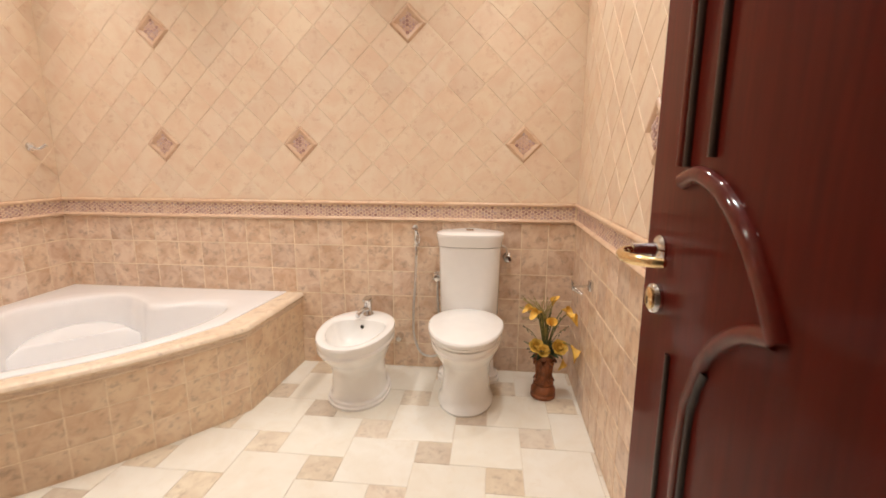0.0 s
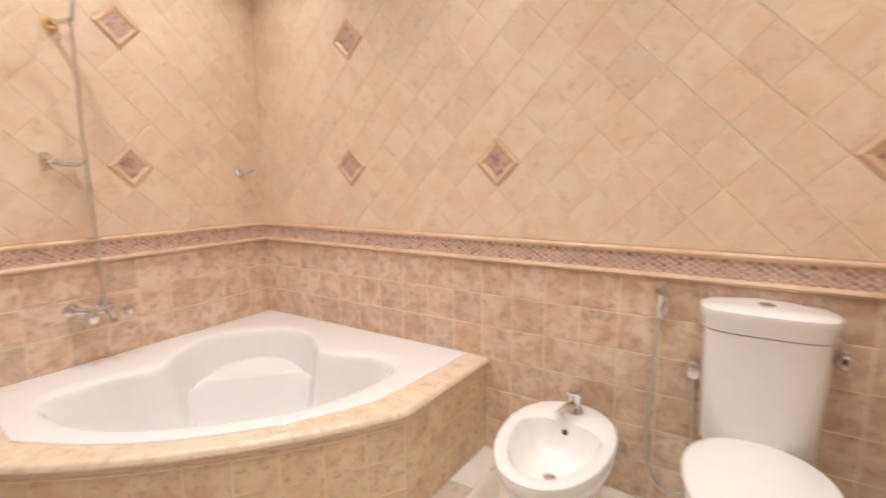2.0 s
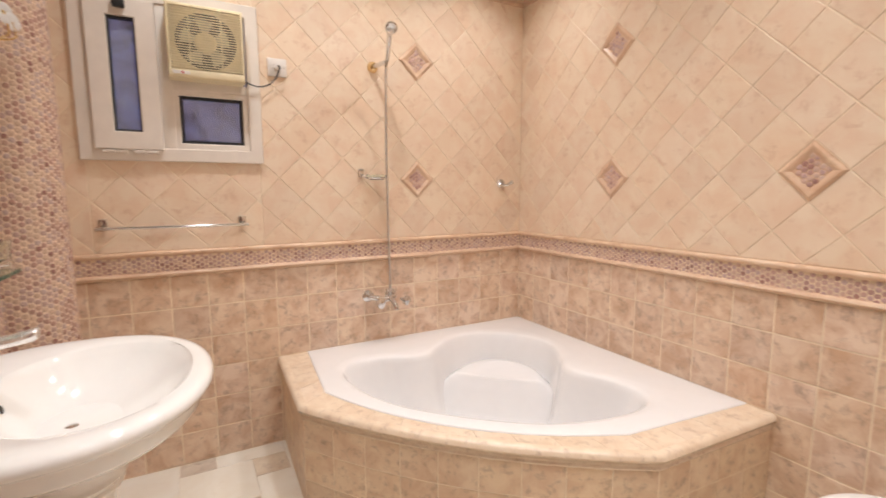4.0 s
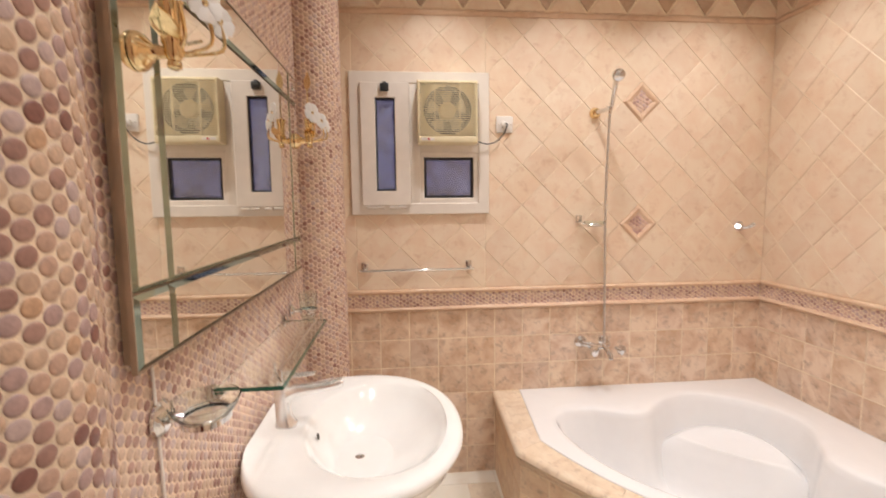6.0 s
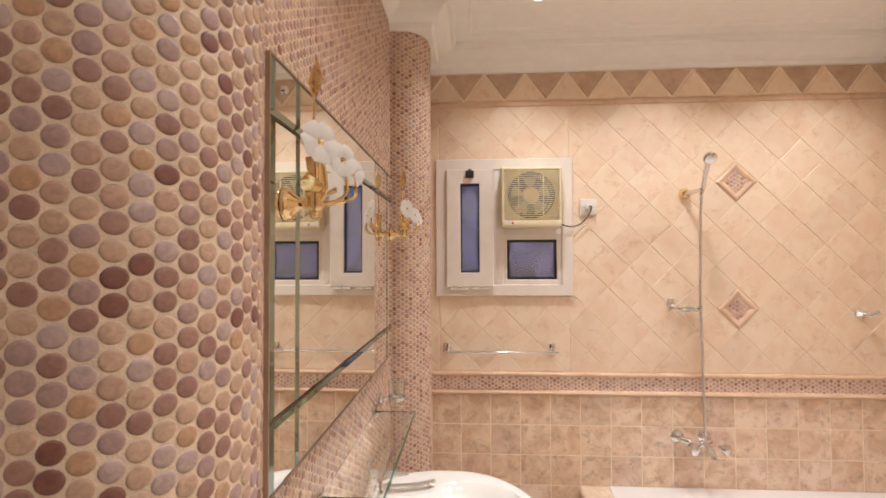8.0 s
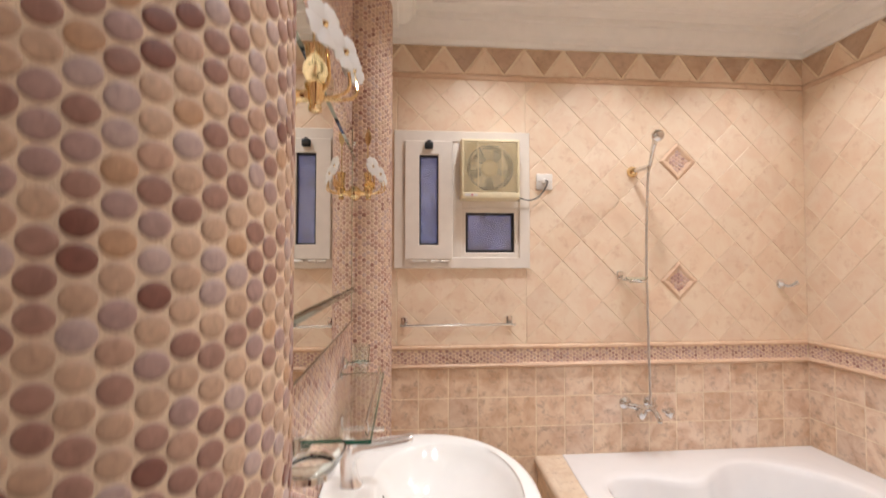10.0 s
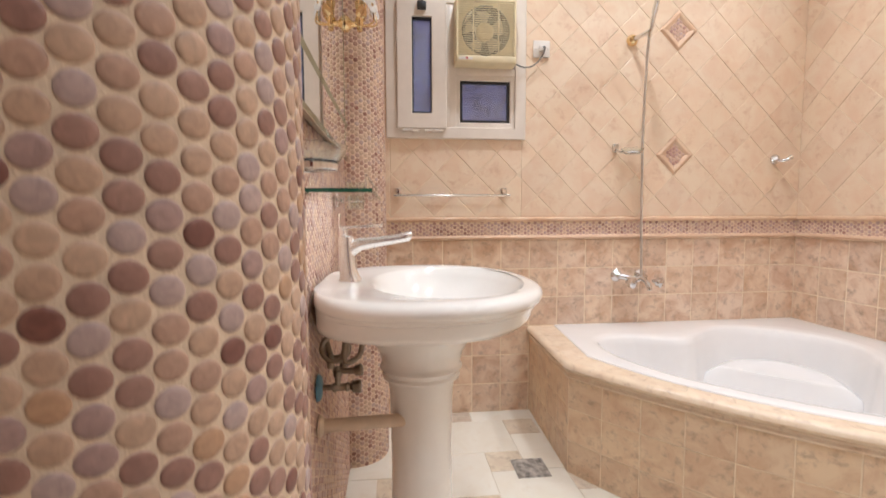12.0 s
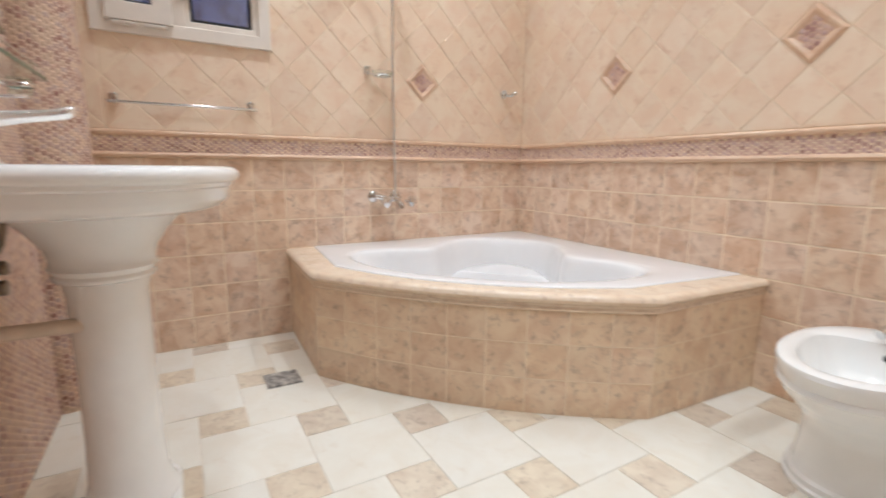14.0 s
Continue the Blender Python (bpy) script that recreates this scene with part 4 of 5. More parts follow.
for k in range(14):
    a = 2 * math.pi * (k + 0.5) / 14
    o = Vector((math.cos(a), math.sin(a), 0))
    part("flute", tube([Vector((VX, VY, 0.119)) + o * 0.0405, Vector((VX, VY, 0.149)) + o * 0.042, Vector((VX, VY, 0.192)) + o * 0.0467], [0.003, 0.0045, 0.003], 6), M_BRONZE, vase)

bouquet = thing("artificial_flowers", (VX, VY, 0.23), "yellow artificial callas and roses with dark leaves in a vase", "flowers")
rng = random.Random(5)


def calla(at, way, size, base):
    at, way = Vector(at), Vector(way).normalized()
    a, b = frame_of(way)
    if b.z > 0:
        a, b = -a, -b
    rings = []
    for k in range(9):
        t = k / 8
        r = size * (0.10 + 0.52 * t ** 1.6)
        ring = []
        for j in range(16):
            g = 2 * math.pi * j / 16
            flare = size * 0.55 * (max(0.0, math.cos(g)) ** 2) * t ** 3
            ring.append(at + way * (size * (1.35 * t) + flare - size * 0.35 * (max(0.0, -math.cos(g)) ** 2) * t ** 2) + (a * math.sin(g) + b * math.cos(g) * 1.0) * (r + 0.4 * flare))
        rings.append(ring)
    fl = part("calla", loft(rings, cap1=False), M_CALLA, bouquet, "yellow calla bloom")
    part("spadix", tube([at + way * size * 0.3, at + way * size * 1.05], [size * 0.09, size * 0.06], 8), M_ROSE, fl)
    part("stem", tube(spline([base, Vector(base).lerp(at, 0.6) + Vector((0, 0, 0.03)), at + way * 0.004], 6), 0.0028, 6), M_STEM, bouquet)


top = (VX, VY, 0.245)
calla((VX - 0.062, VY - 0.02, 0.505), (-0.9, -0.3, 0.12), 0.036, top)
calla((VX - 0.030, VY - 0.03, 0.490), (-0.6, -0.5, 0.05), 0.040, top)
calla((VX + 0.022, VY - 0.05, 0.420), (-0.05, -0.45, 0.45), 0.046, top)
calla((VX + 0.030, VY + 0.02, 0.510), (0.12, -0.25, 0.9), 0.032, top)
calla((VX + 0.078, VY - 0.01, 0.500), (0.40, -0.5, 0.10), 0.036, top)
calla((VX + 0.096, VY - 0.03, 0.485), (0.80, -0.4, -0.30), 0.042, top)
calla((VX + 0.125, VY - 0.06, 0.325), (0.50, -0.25, -0.75), 0.048, top)
calla((VX + 0.092, VY - 0.03, 0.235), (0.05, -0.2, -1.0), 0.034, top)


def rose(at, size):
    at = Vector(at)
    out = part("rose", lathe([(size * 0.2, -size * 0.5), (size * 0.5, -size * 0.2), (size * 0.45, size * 0.2), (size * 0.1, size * 0.3)], at, (0.1, -0.6, 0.6), seg=12), M_ROSE, bouquet, "ochre yellow rose")
    d = Vector((rng.uniform(-0.3, 0.3), -0.7, 0.6)).normalized()
    a, b = frame_of(d)
    for ring_i, (n, rr, tilt) in enumerate(((4, 0.32, 0.2), (5, 0.6, 0.45), (6, 0.85, 0.75))):
        for k in range(n):
            g = 2 * math.pi * (k + 0.35 * ring_i) / n
            o = a * math.cos(g) + b * math.sin(g)
            s = d.cross(o)
            c = at + o * size * rr * 0.55
            rows = []
            for t in (0, 0.35, 0.7, 1.0):
                w = size * 0.72 * math.sin(0.6 + 1.9 * t) * (0.65 + 0.4 * rr)
                p = c + o * (size * tilt * t * t * 0.8) + d * size * (0.75 * t * (1 - 0.35 * tilt * t))
                rows.append([p - s * w - o * 0.12 * size, p - s * w * 0.5, p + o * 0.05 * size, p + s * w * 0.5, p + s * w - o * 0.12 * size])
            part("petal", loft(rows, closed=False), M_ROSE, out)


rose((VX - 0.052, VY - 0.045, 0.300), 0.037)
rose((VX - 0.018, VY - 0.062, 0.284), 0.033)
rose((VX + 0.066, VY - 0.045, 0.298), 0.039)


def leaf_blade(bm, base, tip, width, sag=0.0):
    base, tip = Vector(base), Vector(tip)
    d = tip - base
    s, _ = frame_of(d)
    rows = []
    for k in range(6):
        t = k / 5
        p = base + d * t - Vector((0, 0, sag * t * t))
        w = width * math.sin(math.pi * min(0.97, 0.08 + 0.92 * t)) * 0.5
        rows.append([p - s * w, p + Vector((0, 0, width * 0.12)), p + s * w])
    add_loft(bm, rows, closed=False)


for k in range(46):
    a = rng.uniform(0, 2 * math.pi)
    r = rng.uniform(0.04, 0.115)
    bm = bmesh.new()
    leaf_blade(bm, (VX, VY, 0.250), (VX + r * math.cos(a), VY + r * math.sin(a) - 0.015, 0.25 + rng.uniform(0.0, 0.08)), rng.uniform(0.028, 0.042), rng.uniform(0.0, 0.04))
    part("leaf", bm, M_LEAF, bouquet)
for k in range(9):
    a = rng.uniform(-0.9, 0.9)
    tip = (VX + 0.16 * math.sin(a), VY + rng.uniform(-0.05, 0.05), 0.28 + 0.20 * math.cos(a) + rng.uniform(-0.05, 0.02))
    tw = part("twig", tube(spline([top, Vector(top).lerp(Vector(tip), 0.55) + Vector((0, 0, 0.03)), tip], 5), 0.0016, 5), M_STEM, bouquet)
    bm = bmesh.new()
    for j in range(8):
        p = Vector(top).lerp(Vector(tip), 0.6 + 0.05 * j) + Vector((rng.uniform(-.008, .008), rng.uniform(-.008, .008), 0.012))
        add_lathe(bm, [(0.001, -0.004), (0.0032, 0), (0.001, 0.004)], p, seg=6)
    part("bud", bm, M_LEAF, tw)
bm = bmesh.new()
for k in range(85):
    tip = Vector((VX + rng.uniform(-0.15, 0.06), VY + rng.uniform(-0.05, 0.05), rng.uniform(0.43, 0.575)))
    add_tube(bm, spline([(VX - 0.005, VY, 0.30), (VX - 0.012 + rng.uniform(-.02, .02), VY, 0.44), tip], 4), 0.0009, 4)
tagged(part("grass_tuft", bm, M_DRY, bouquet, "fine dry grass"), kind="stuff")

# ---- wash basin on its pedestal ----
SX, SY = -1.068, 0.995
basin = thing("wash_basin", (SX, SY, 0.0), "white porcelain oval wash basin on a pedestal", "wash basin")


def basin_ring(z, rx, rf, dy=0.0, p=2.15, back=0.27):
    front, rear = oval(SX, SY + dy, z, rx, back, rf, 72, p), oval(SX, SY + dy, z, rx, back, rf, 72, 2.75)
    return [Vector((q.x, max(q.y, S + 0.006), q.z)) for q in (f if f.y >= SY else r for f, r in zip(front, rear))]


outside = [(0.766, 0.13, 0.12), (0.768, 0.16, 0.15), (0.771, 0.215, 0.19), (0.776, 0.270, 0.228), (0.786, 0.306, 0.251), (0.798, 0.322, 0.262), (0.803, 0.326, 0.266), (0.828, 0.334, 0.272), (0.832, 0.342, 0.278), (0.840, 0.345, 0.281),
           (0.843, 0.353, 0.287), (0.850, 0.359, 0.292), (0.857, 0.361, 0.294), (0.864, 0.359, 0.292), (0.870, 0.353, 0.287), (0.8745, 0.343, 0.278), (0.8765, 0.330, 0.266), (0.876, 0.312, 0.250)]
ring_out = [basin_ring(z, rx, rf) for z, rx, rf in outside]
inside = [(0.873, 0.275, 0.200, 0.200, 1.050), (0.868, 0.264, 0.190, 0.190, 1.050), (0.850, 0.250, 0.178, 0.178, 1.049), (0.812, 0.205, 0.146, 0.146, 1.040), (0.778, 0.140, 0.100, 0.100, 1.020), (0.760, 0.078, 0.056, 0.056, 1.005), (0.756, 0.02, 0.016, 0.016, 1.000)]
ring_in = [oval(SX, cy, z, rx, b, f, 72, 2.1) for z, rx, b, f, cy in inside]
part("bowl", loft(ring_out + ring_in), M_PORCELAIN, basin)
ped = [(0.104, 0.020), (0.108, 0.026), (0.112, 0.036), (0.108, 0.046), (0.098, 0.060), (0.088, 0.10), (0.083, 0.20), (0.081, 0.40), (0.084, 0.58), (0.090, 0.612), (0.101, 0.616), (0.104, 0.624), (0.100, 0.632),
       (0.104, 0.637), (0.110, 0.645), (0.106, 0.653), (0.104, 0.658), (0.112, 0.690), (0.134, 0.722), (0.152, 0.745), (0.178, 0.770)]
part("pedestal", lathe([(r, z) for r, z in ped], (SX - 0.005, 0.985, 0.0), seg=48), M_PORCELAIN, basin)
part("foot", loft([[Vector((SX - 0.005 + math.copysign(abs(math.cos(g)) ** 0.45, math.cos(g)) * r, 0.985 + math.copysign(abs(math.sin(g)) ** 0.45, math.sin(g)) * r, z)) for g in (2 * math.pi * (k + 0.5) / 40 for k in range(40))] for r, z in ((0.112, 0.0), (0.114, 0.006), (0.114, 0.022), (0.110, 0.030), (0.098, 0.034))]), M_PORCELAIN, basin)
part("waste", lathe([(0.026, 0), (0.026, 0.004), (0.022, 0.010), (0.010, 0.014), (0, 0.0145)], (SX, 1.000, 0.757), seg=24), M_CHROME, basin, "chrome dome waste")
# uncut overflow, its shade painted as a dark disc
part("overflow", lathe([(0.009, 0), (0.009, 0.002), (0, 0.0022)], (SX, 0.8865, 0.835), (0, 1, 0.25), seg=14), M_HOLLOW_SHADE, basin, "overflow hole, a dark disc for its shade")

faucet = thing("basin_mixer", (SX, 0.80, 0.875), "slim chrome single-lever basin mixer", "tap")


def soft_ring(y, z, w, d, tilt=0.0, n=20, p=2.8):
    """A rounded rectangle round (SX, y, z), w by d in half sizes, its plane leaning forward by tilt."""
    out = []
    for k in range(n):
        g = 2 * math.pi * k / n
        c, q = math.cos(g), math.sin(g)
        u, v = math.copysign(abs(c) ** (2 / p), c) * w, math.copysign(abs(q) ** (2 / p), q) * d
        out.append(Vector((SX + u, y + v * math.cos(tilt), z - v * math.sin(tilt))))
    return out


part("body", loft([soft_ring(y, z, w, d) for y, z, w, d in ((0.803, 0.873, 0.027, 0.029), (0.803, 0.879, 0.027, 0.029), (0.802, 0.884, 0.025, 0.026), (0.799, 0.900, 0.022, 0.022), (0.797, 0.925, 0.020, 0.020),
                                                            (0.795, 0.950, 0.020, 0.020), (0.794, 0.980, 0.020, 0.020), (0.794, 0.989, 0.019, 0.019), (0.794, 0.992, 0.014, 0.013))]), M_TAP, faucet)
part("spout", loft([soft_ring(y, z, w, d, t) for y, z, w, d, t in ((0.799, 0.938, 0.016, 0.013, 0.1), (0.803, 0.950, 0.018, 0.017, 0.5), (0.813, 0.962, 0.019, 0.019, 0.95), (0.832, 0.970, 0.019, 0.0165, 1.3), (0.870, 0.975, 0.019, 0.0135, 1.5),
                                                                   (0.915, 0.981, 0.019, 0.012, 1.55), (0.942, 0.986, 0.019, 0.013, 1.6), (0.957, 0.990, 0.0185, 0.0135, 1.7), (0.962, 0.991, 0.016, 0.010, 1.7))]), M_TAP, faucet)
lever = part("lever", loft([soft_ring(0.788, z, w, d) for z, w, d in ((0.990, 0.013, 0.011), (0.994, 0.015, 0.012), (1.008, 0.014, 0.010), (1.012, 0.012, 0.008))]), M_TAP, faucet, "flat chrome lever")
part("blade", loft([soft_ring(y, z, w, 0.0032, 1.57, p=4.0) for y, z, w in ((0.776, 1.011, 0.012), (0.780, 1.0115, 0.015), (0.830, 1.0145, 0.0145), (0.884, 1.0175, 0.013), (0.888, 1.0177, 0.010))]), M_TAP, lever)
part("rod", tube([(SX, 0.778, 0.90), (SX, 0.778, 1.035), (SX, 0.778, 1.045)], [0.003, 0.003, 0.005], 8), M_CHROME, faucet, "thin waste rod")

PX = -0.975
plumbing = thing("basin_supply", (PX, S, 0.62), "aged chrome angle valves with a coiled hose under the basin", "valve")
part("flange", lathe([(0.032, 0), (0.032, 0.004), (0.027, 0.009), (0.013, 0.012), (0, 0.013)], (PX, S + 0.004, 0.628), (0, 1, 0), seg=20), M_BLUE, plumbing, "bluish wall flange")
part("valve_body", lathe([(0.007, 0), (0.007, 0.026), (0.011, 0.028), (0.0115, 0.034), (0.009, 0.038), (0.009, 0.058), (0.012, 0.062), (0.010, 0.068), (0, 0.070)], (PX, S + 0.012, 0.628), (0, 1, 0), seg=14), M_BRASSOLD, plumbing)
part("knob", lathe([(0.007, 0), (0.009, 0.006), (0.015, 0.010), (0.017, 0.026), (0.014, 0.030), (0, 0.031)], (PX, S + 0.078, 0.628), (0, 1, 0.02), seg=9), M_BRASSOLD, plumbing)
valve = part("tee", lathe([(0.007, 0), (0.007, 0.02), (0.0105, 0.022), (0.0105, 0.034), (0.007, 0.037), (0.007, 0.045), (0, 0.046)], (PX, S + 0.052, 0.634), (0, 0, 1), seg=12), M_BRASSOLD, plumbing)
part("tap_arm", tube([(PX - 0.004, S + 0.040, 0.668), (PX - 0.004, S + 0.090, 0.666)], [0.006, 0.008], 12), M_BRASSOLD, valve)
part("tap_knob", lathe([(0.006, 0), (0.013, 0.010), (0.0155, 0.022), (0.012, 0.026), (0, 0.027)], (PX - 0.004, S + 0.086, 0.666), (0, 1, 0.12), seg=9), M_BRASSOLD, valve)
part("riser", lathe([(0.009, 0), (0.009, 0.014), (0.006, 0.017), (0.006, 0.040), (0.0, 0.041)], (PX, S + 0.036, 0.676), seg=10), M_BRASSOLD, plumbing)
part("riser", lathe([(0.010, 0), (0.010, 0.014), (0.007, 0.017), (0.007, 0.040), (0.0, 0.041)], (PX - 0.008, S + 0.066, 0.676), seg=10), M_BRASSOLD, plumbing)
coil = [Vector((PX - 0.010 + 0.024 * k / 24, S + 0.047 + (0.025 + 0.011 * k / 24) * math.cos(k * 0.56 + 2.6), 0.726 + (0.025 + 0.011 * k / 24) * math.sin(k * 0.56 + 2.6))) for k in range(20)]
part("hose", tube(spline([(PX, S + 0.036, 0.705)] + coil + [(PX + 0.014, S + 0.072, 0.694), (PX + 0.012, S + 0.104, 0.706), (PX + 0.006, S + 0.114, 0.745), (PX, S + 0.118, 0.785)], 3), 0.0068, 10), M_BRASSOLD, plumbing, "coiled braided hose")
waste = thing("waste_pipe", (PX, S, 0.53), "beige plastic waste pipe from wall to pedestal", "pipe")
part("pipe", tube([(PX - 0.005, S, 0.530), (PX - 0.025, S + 0.10, 0.524), (PX - 0.045, S + 0.215, 0.518)], 0.0165, 18), M_PIPE, waste)
part("collar", lathe([(0.026, 0), (0.026, 0.006), (0.019, 0.011), (0.0165, 0.013)], (PX - 0.005, S + 0.004, 0.530), (0, 1, 0), seg=20), M_PIPE, waste)

KX, KZ = -0.575, 0.575
ss = thing("cable_socket", (KX, S, KZ), "small cream socket with a cable running up", "socket")
part("base", box(KX - 0.019, KX + 0.019, S + 0.003, S + 0.011, KZ - 0.024, KZ + 0.024, bevel=0.003), M_FAN, ss)
part("upper_cap", box(KX - 0.017, KX + 0.017, S + 0.011, S + 0.020, KZ + 0.003, KZ + 0.021, bevel=0.003), M_FAN, ss)
part("lower_cap", box(KX - 0.015, KX + 0.015, S + 0.011, S + 0.017, KZ - 0.019, KZ - 0.001, bevel=0.003), M_FAN, ss)
for dx in (-0.008, 0.008):
    # dark discs paint the shade of the pin holes
    part("pin_hole", lathe([(0.002, 0), (0.002, 0.0008), (0, 0.001)], (KX + dx, S + 0.0198, KZ + 0.012), (0, 1, 0), seg=10), M_HOLLOW_SHADE, ss)
part("cable", tube(spline([(KX, S + 0.006, KZ + 0.02), (KX + 0.004, S + 0.006, 0.75), (KX, S + 0.0055, 0.95), (KX + 0.006, S + 0.0055, 1.12), (KX + 0.012, S + 0.006, 1.26)], 8), 0.0028, 8), M_WHITE, ss, "thin cream cable up to the mirror")

# ---- mirror with bevelled strips ----
MX0, MX1, MZ0, MZ1, MY = -1.580, -0.488, 1.241, 1.930, 0.757
mirror = thing("wall_mirror", (-1.06, S, MZ0), "large frameless wall mirror hanging above the wash basin", "mirror")
part("backing", box(MX0 + 0.010, MX1 - 0.010, S + 0.004, MY - 0.010, MZ0 + 0.01, MZ1 - 0.01), M_MIRROR_EDGE, mirror, "brown wooden backing")


def mirror_piece(name, x0, x1, z0, z1, bev=0.018):
    y0, y1 = MY - 0.009, MY
    rings = [[Vector((x, y, z)) for x, z in ((x0 + i, z0 + i), (x1 - i, z0 + i), (x1 - i, z1 - i), (x0 + i, z1 - i))] for i, y in ((0.0022, y0), (0.0022, y1 - 0.0065), (bev, y1))]
    ob = part(name, loft(rings), M_MIRROR, mirror, smooth=False)
    ob.data.materials.append(M_BEVEL_REFLECT)
    for f in ob.data.polygons:
        f.material_index = 0 if abs(f.normal.y) > 0.999 else 1
    return ob


ix0, ix1, iz0, iz1 = MX0 + 0.116, MX1 - 0.104, MZ0 + 0.113, MZ1 - 0.097
mirror_piece("centre_panel", ix0, ix1, iz0, iz1, 0.010)
for x0, x1, z0, z1 in ((MX0, ix0, iz0, iz1), (ix1, MX1, iz0, iz1), (ix0, ix1, MZ0, iz0), (ix0, ix1, iz1, MZ1), (MX0, ix0, MZ0, iz0), (ix1, MX1, MZ0, iz0), (MX0, ix0, iz1, MZ1), (ix1, MX1, iz1, MZ1)):
    mirror_piece("border_panel", x0, x1, z0, z1, 0.010)
for x, z in ((MX1 - 0.045, MZ1 - 0.045), (MX0 + 0.045, MZ1 - 0.045)):
    part("rosette", lathe([(0.008, 0), (0.008, 0.003), (0.004, 0.006), (0, 0.0065)], (x, MY, z), (0, 1, 0), seg=16), M_CHROME, mirror)
bm = bmesh.new()
for x0, x1, z0, z1 in ((MX0 - 0.002, MX0 + 0.001, MZ0, MZ1), (MX1 - 0.001, MX1 + 0.002, MZ0, MZ1), (MX0, MX1, MZ0 - 0.002, MZ0 + 0.001), (MX0, MX1, MZ1 - 0.001, MZ1 + 0.002)):
    add_box(bm, x0, x1, MY - 0.012, MY - 0.004, z0, z1)
part("rim", bm, M_MIRROR_EDGE, mirror, "thin brown wooden rim")


# ---- flower wall lamps, one at each side of the mirror ----
def sconce(x, z, label):
    y = MY + 0.001
    lamp = thing("wall_lamp", (x, y, z), label, "wall lamp", "flower lamps on the mirror")
    part("back_plate", lathe([(0.028, 0), (0.028, 0.004), (0.023, 0.012), (0.015, 0.018), (0.010, 0.024), (0.009, 0.040), (0, 0.041)], (x, y, z), (0, 1, 0), seg=24), M_GOLD, lamp)
    part("cup", lathe([(0.005, -0.030), (0.010, -0.027), (0.010, -0.020), (0.008, -0.017), (0.013, -0.010), (0.014, 0.004), (0.016, 0.008), (0.016, 0.014), (0.0, 0.015)], (x - 0.004, y + 0.048, z + 0.006), seg=20), M_GOLD, lamp)
    holder = part("candle", lathe([(0.012, 0.0), (0.013, 0.03), (0.017, 0.056), (0.015, 0.056), (0.011, 0.03), (0.0, 0.01)], (x - 0.004, y + 0.048, z + 0.020), seg=20), M_GOLD, lamp, "gold lamp cup")
    for (dx, dy, dz), size in (((0.030, 0.066, 0.094), 0.036), ((-0.014, 0.090, 0.074), 0.030), ((-0.046, 0.098, 0.060), 0.026)):
        c = Vector((x + dx, y + dy, z + dz))
        part("stem", tube(spline([(x - 0.004, y + 0.045, z - 0.004), (x + dx * 0.6 - 0.012, y + dy * 1.05, z + dz * 0.25), c], 6), 0.0028, 8), M_GOLD, lamp)
        d = Vector((0.55, 0.75, 0.12)).normalized()
        a, b = frame_of(d)
        fl = part("flower", lathe([(0.004, -0.003), (0.006, 0.002), (0.003, 0.006)], c, d, seg=10), M_GOLD, lamp, "gold flower heart")
        for k in range(5):
            g = 2 * math.pi * k / 5 + 0.3
            o = a * math.cos(g) + b * math.sin(g)
            s = d.cross(o)
            rings = []
            for t, w in ((0.02, 0.10), (0.20, 0.30), (0.50, 0.46), (0.76, 0.50), (0.93, 0.40), (0.96, 0.16)):
                p = c + o * size * t + d * size * (0.14 * t - 0.10 * t * t)
                rings.append([p - s * w * size, p - d * 0.0025, p + s * w * size, p + d * 0.0025])
            part("petal", loft(rings), M_FROST, fl, "frosted glass petal")
    for tip, base, w in (((x + 0.066, y + 0.060, z + 0.040), (x + 0.004, y + 0.050, z + 0.012), 0.036), ((x - 0.060, y + 0.066, z + 0.034), (x - 0.010, y + 0.050, z + 0.010), 0.034), ((x - 0.010, y + 0.048, z + 0.244), (x - 0.002, y + 0.046, z + 0.176), 0.024)):
        bm = bmesh.new()
        leaf_blade(bm, base, tip, w)
        part("leaf", bm, M_GOLD, lamp, "veined gold leaf")
    part("stem", tube([(x - 0.004, y + 0.046, z + 0.01), (x + 0.002, y + 0.046, z + 0.11), (x - 0.002, y + 0.046, z + 0.180)], 0.002, 8), M_GOLD, lamp)
    return lamp


sconce(-0.538, 1.698, "gold wall lamp with frosted glass flowers on the mirror")
sconce(-1.542, 1.704, "gold wall lamp with frosted glass flowers by the pilaster")

# ---- glass shelf, soap dish and tumbler under the mirror ----
shelf = thing("glass_shelf", (-1.06, S, 1.10), "clear glass shelf with chrome brackets and rail", "shelf")
GX0, GX1, GY0, GY1, GZ = -1.345, -0.785, S + 0.012, S + 0.150, 1.089
part("plate", box(GX0, GX1, GY0, GY1 - 0.003, GZ, GZ + 0.008), M_GLASS, shelf, smooth=False).visible_shadow = False
bm = box(GX0, GX1, GY1 - 0.003, GY1, GZ, GZ + 0.008)
add_box(bm, GX1, GX1 + 0.003, GY0, GY1, GZ, GZ + 0.008)
add_box(bm, GX0 - 0.003, GX0, GY0, GY1, GZ, GZ + 0.008)
part("edge", bm, M_GLASS_EDGE, shelf, "green glass edge", smooth=False)
for x in (GX1 + 0.018, GX0 - 0.018):
    part("bracket", box(x - 0.013, x + 0.013, S + 0.004, S + 0.018, GZ - 0.020, GZ + 0.022, bevel=0.003), M_CHROME, shelf)
    part("arm", box(x - 0.020 if x < -1 else x - 0.022, x + 0.022 if x < -1 else x + 0.020, S + 0.016, S + 0.032, GZ - 0.008, GZ - 0.001, bevel=0.002), M_CHROME, shelf)
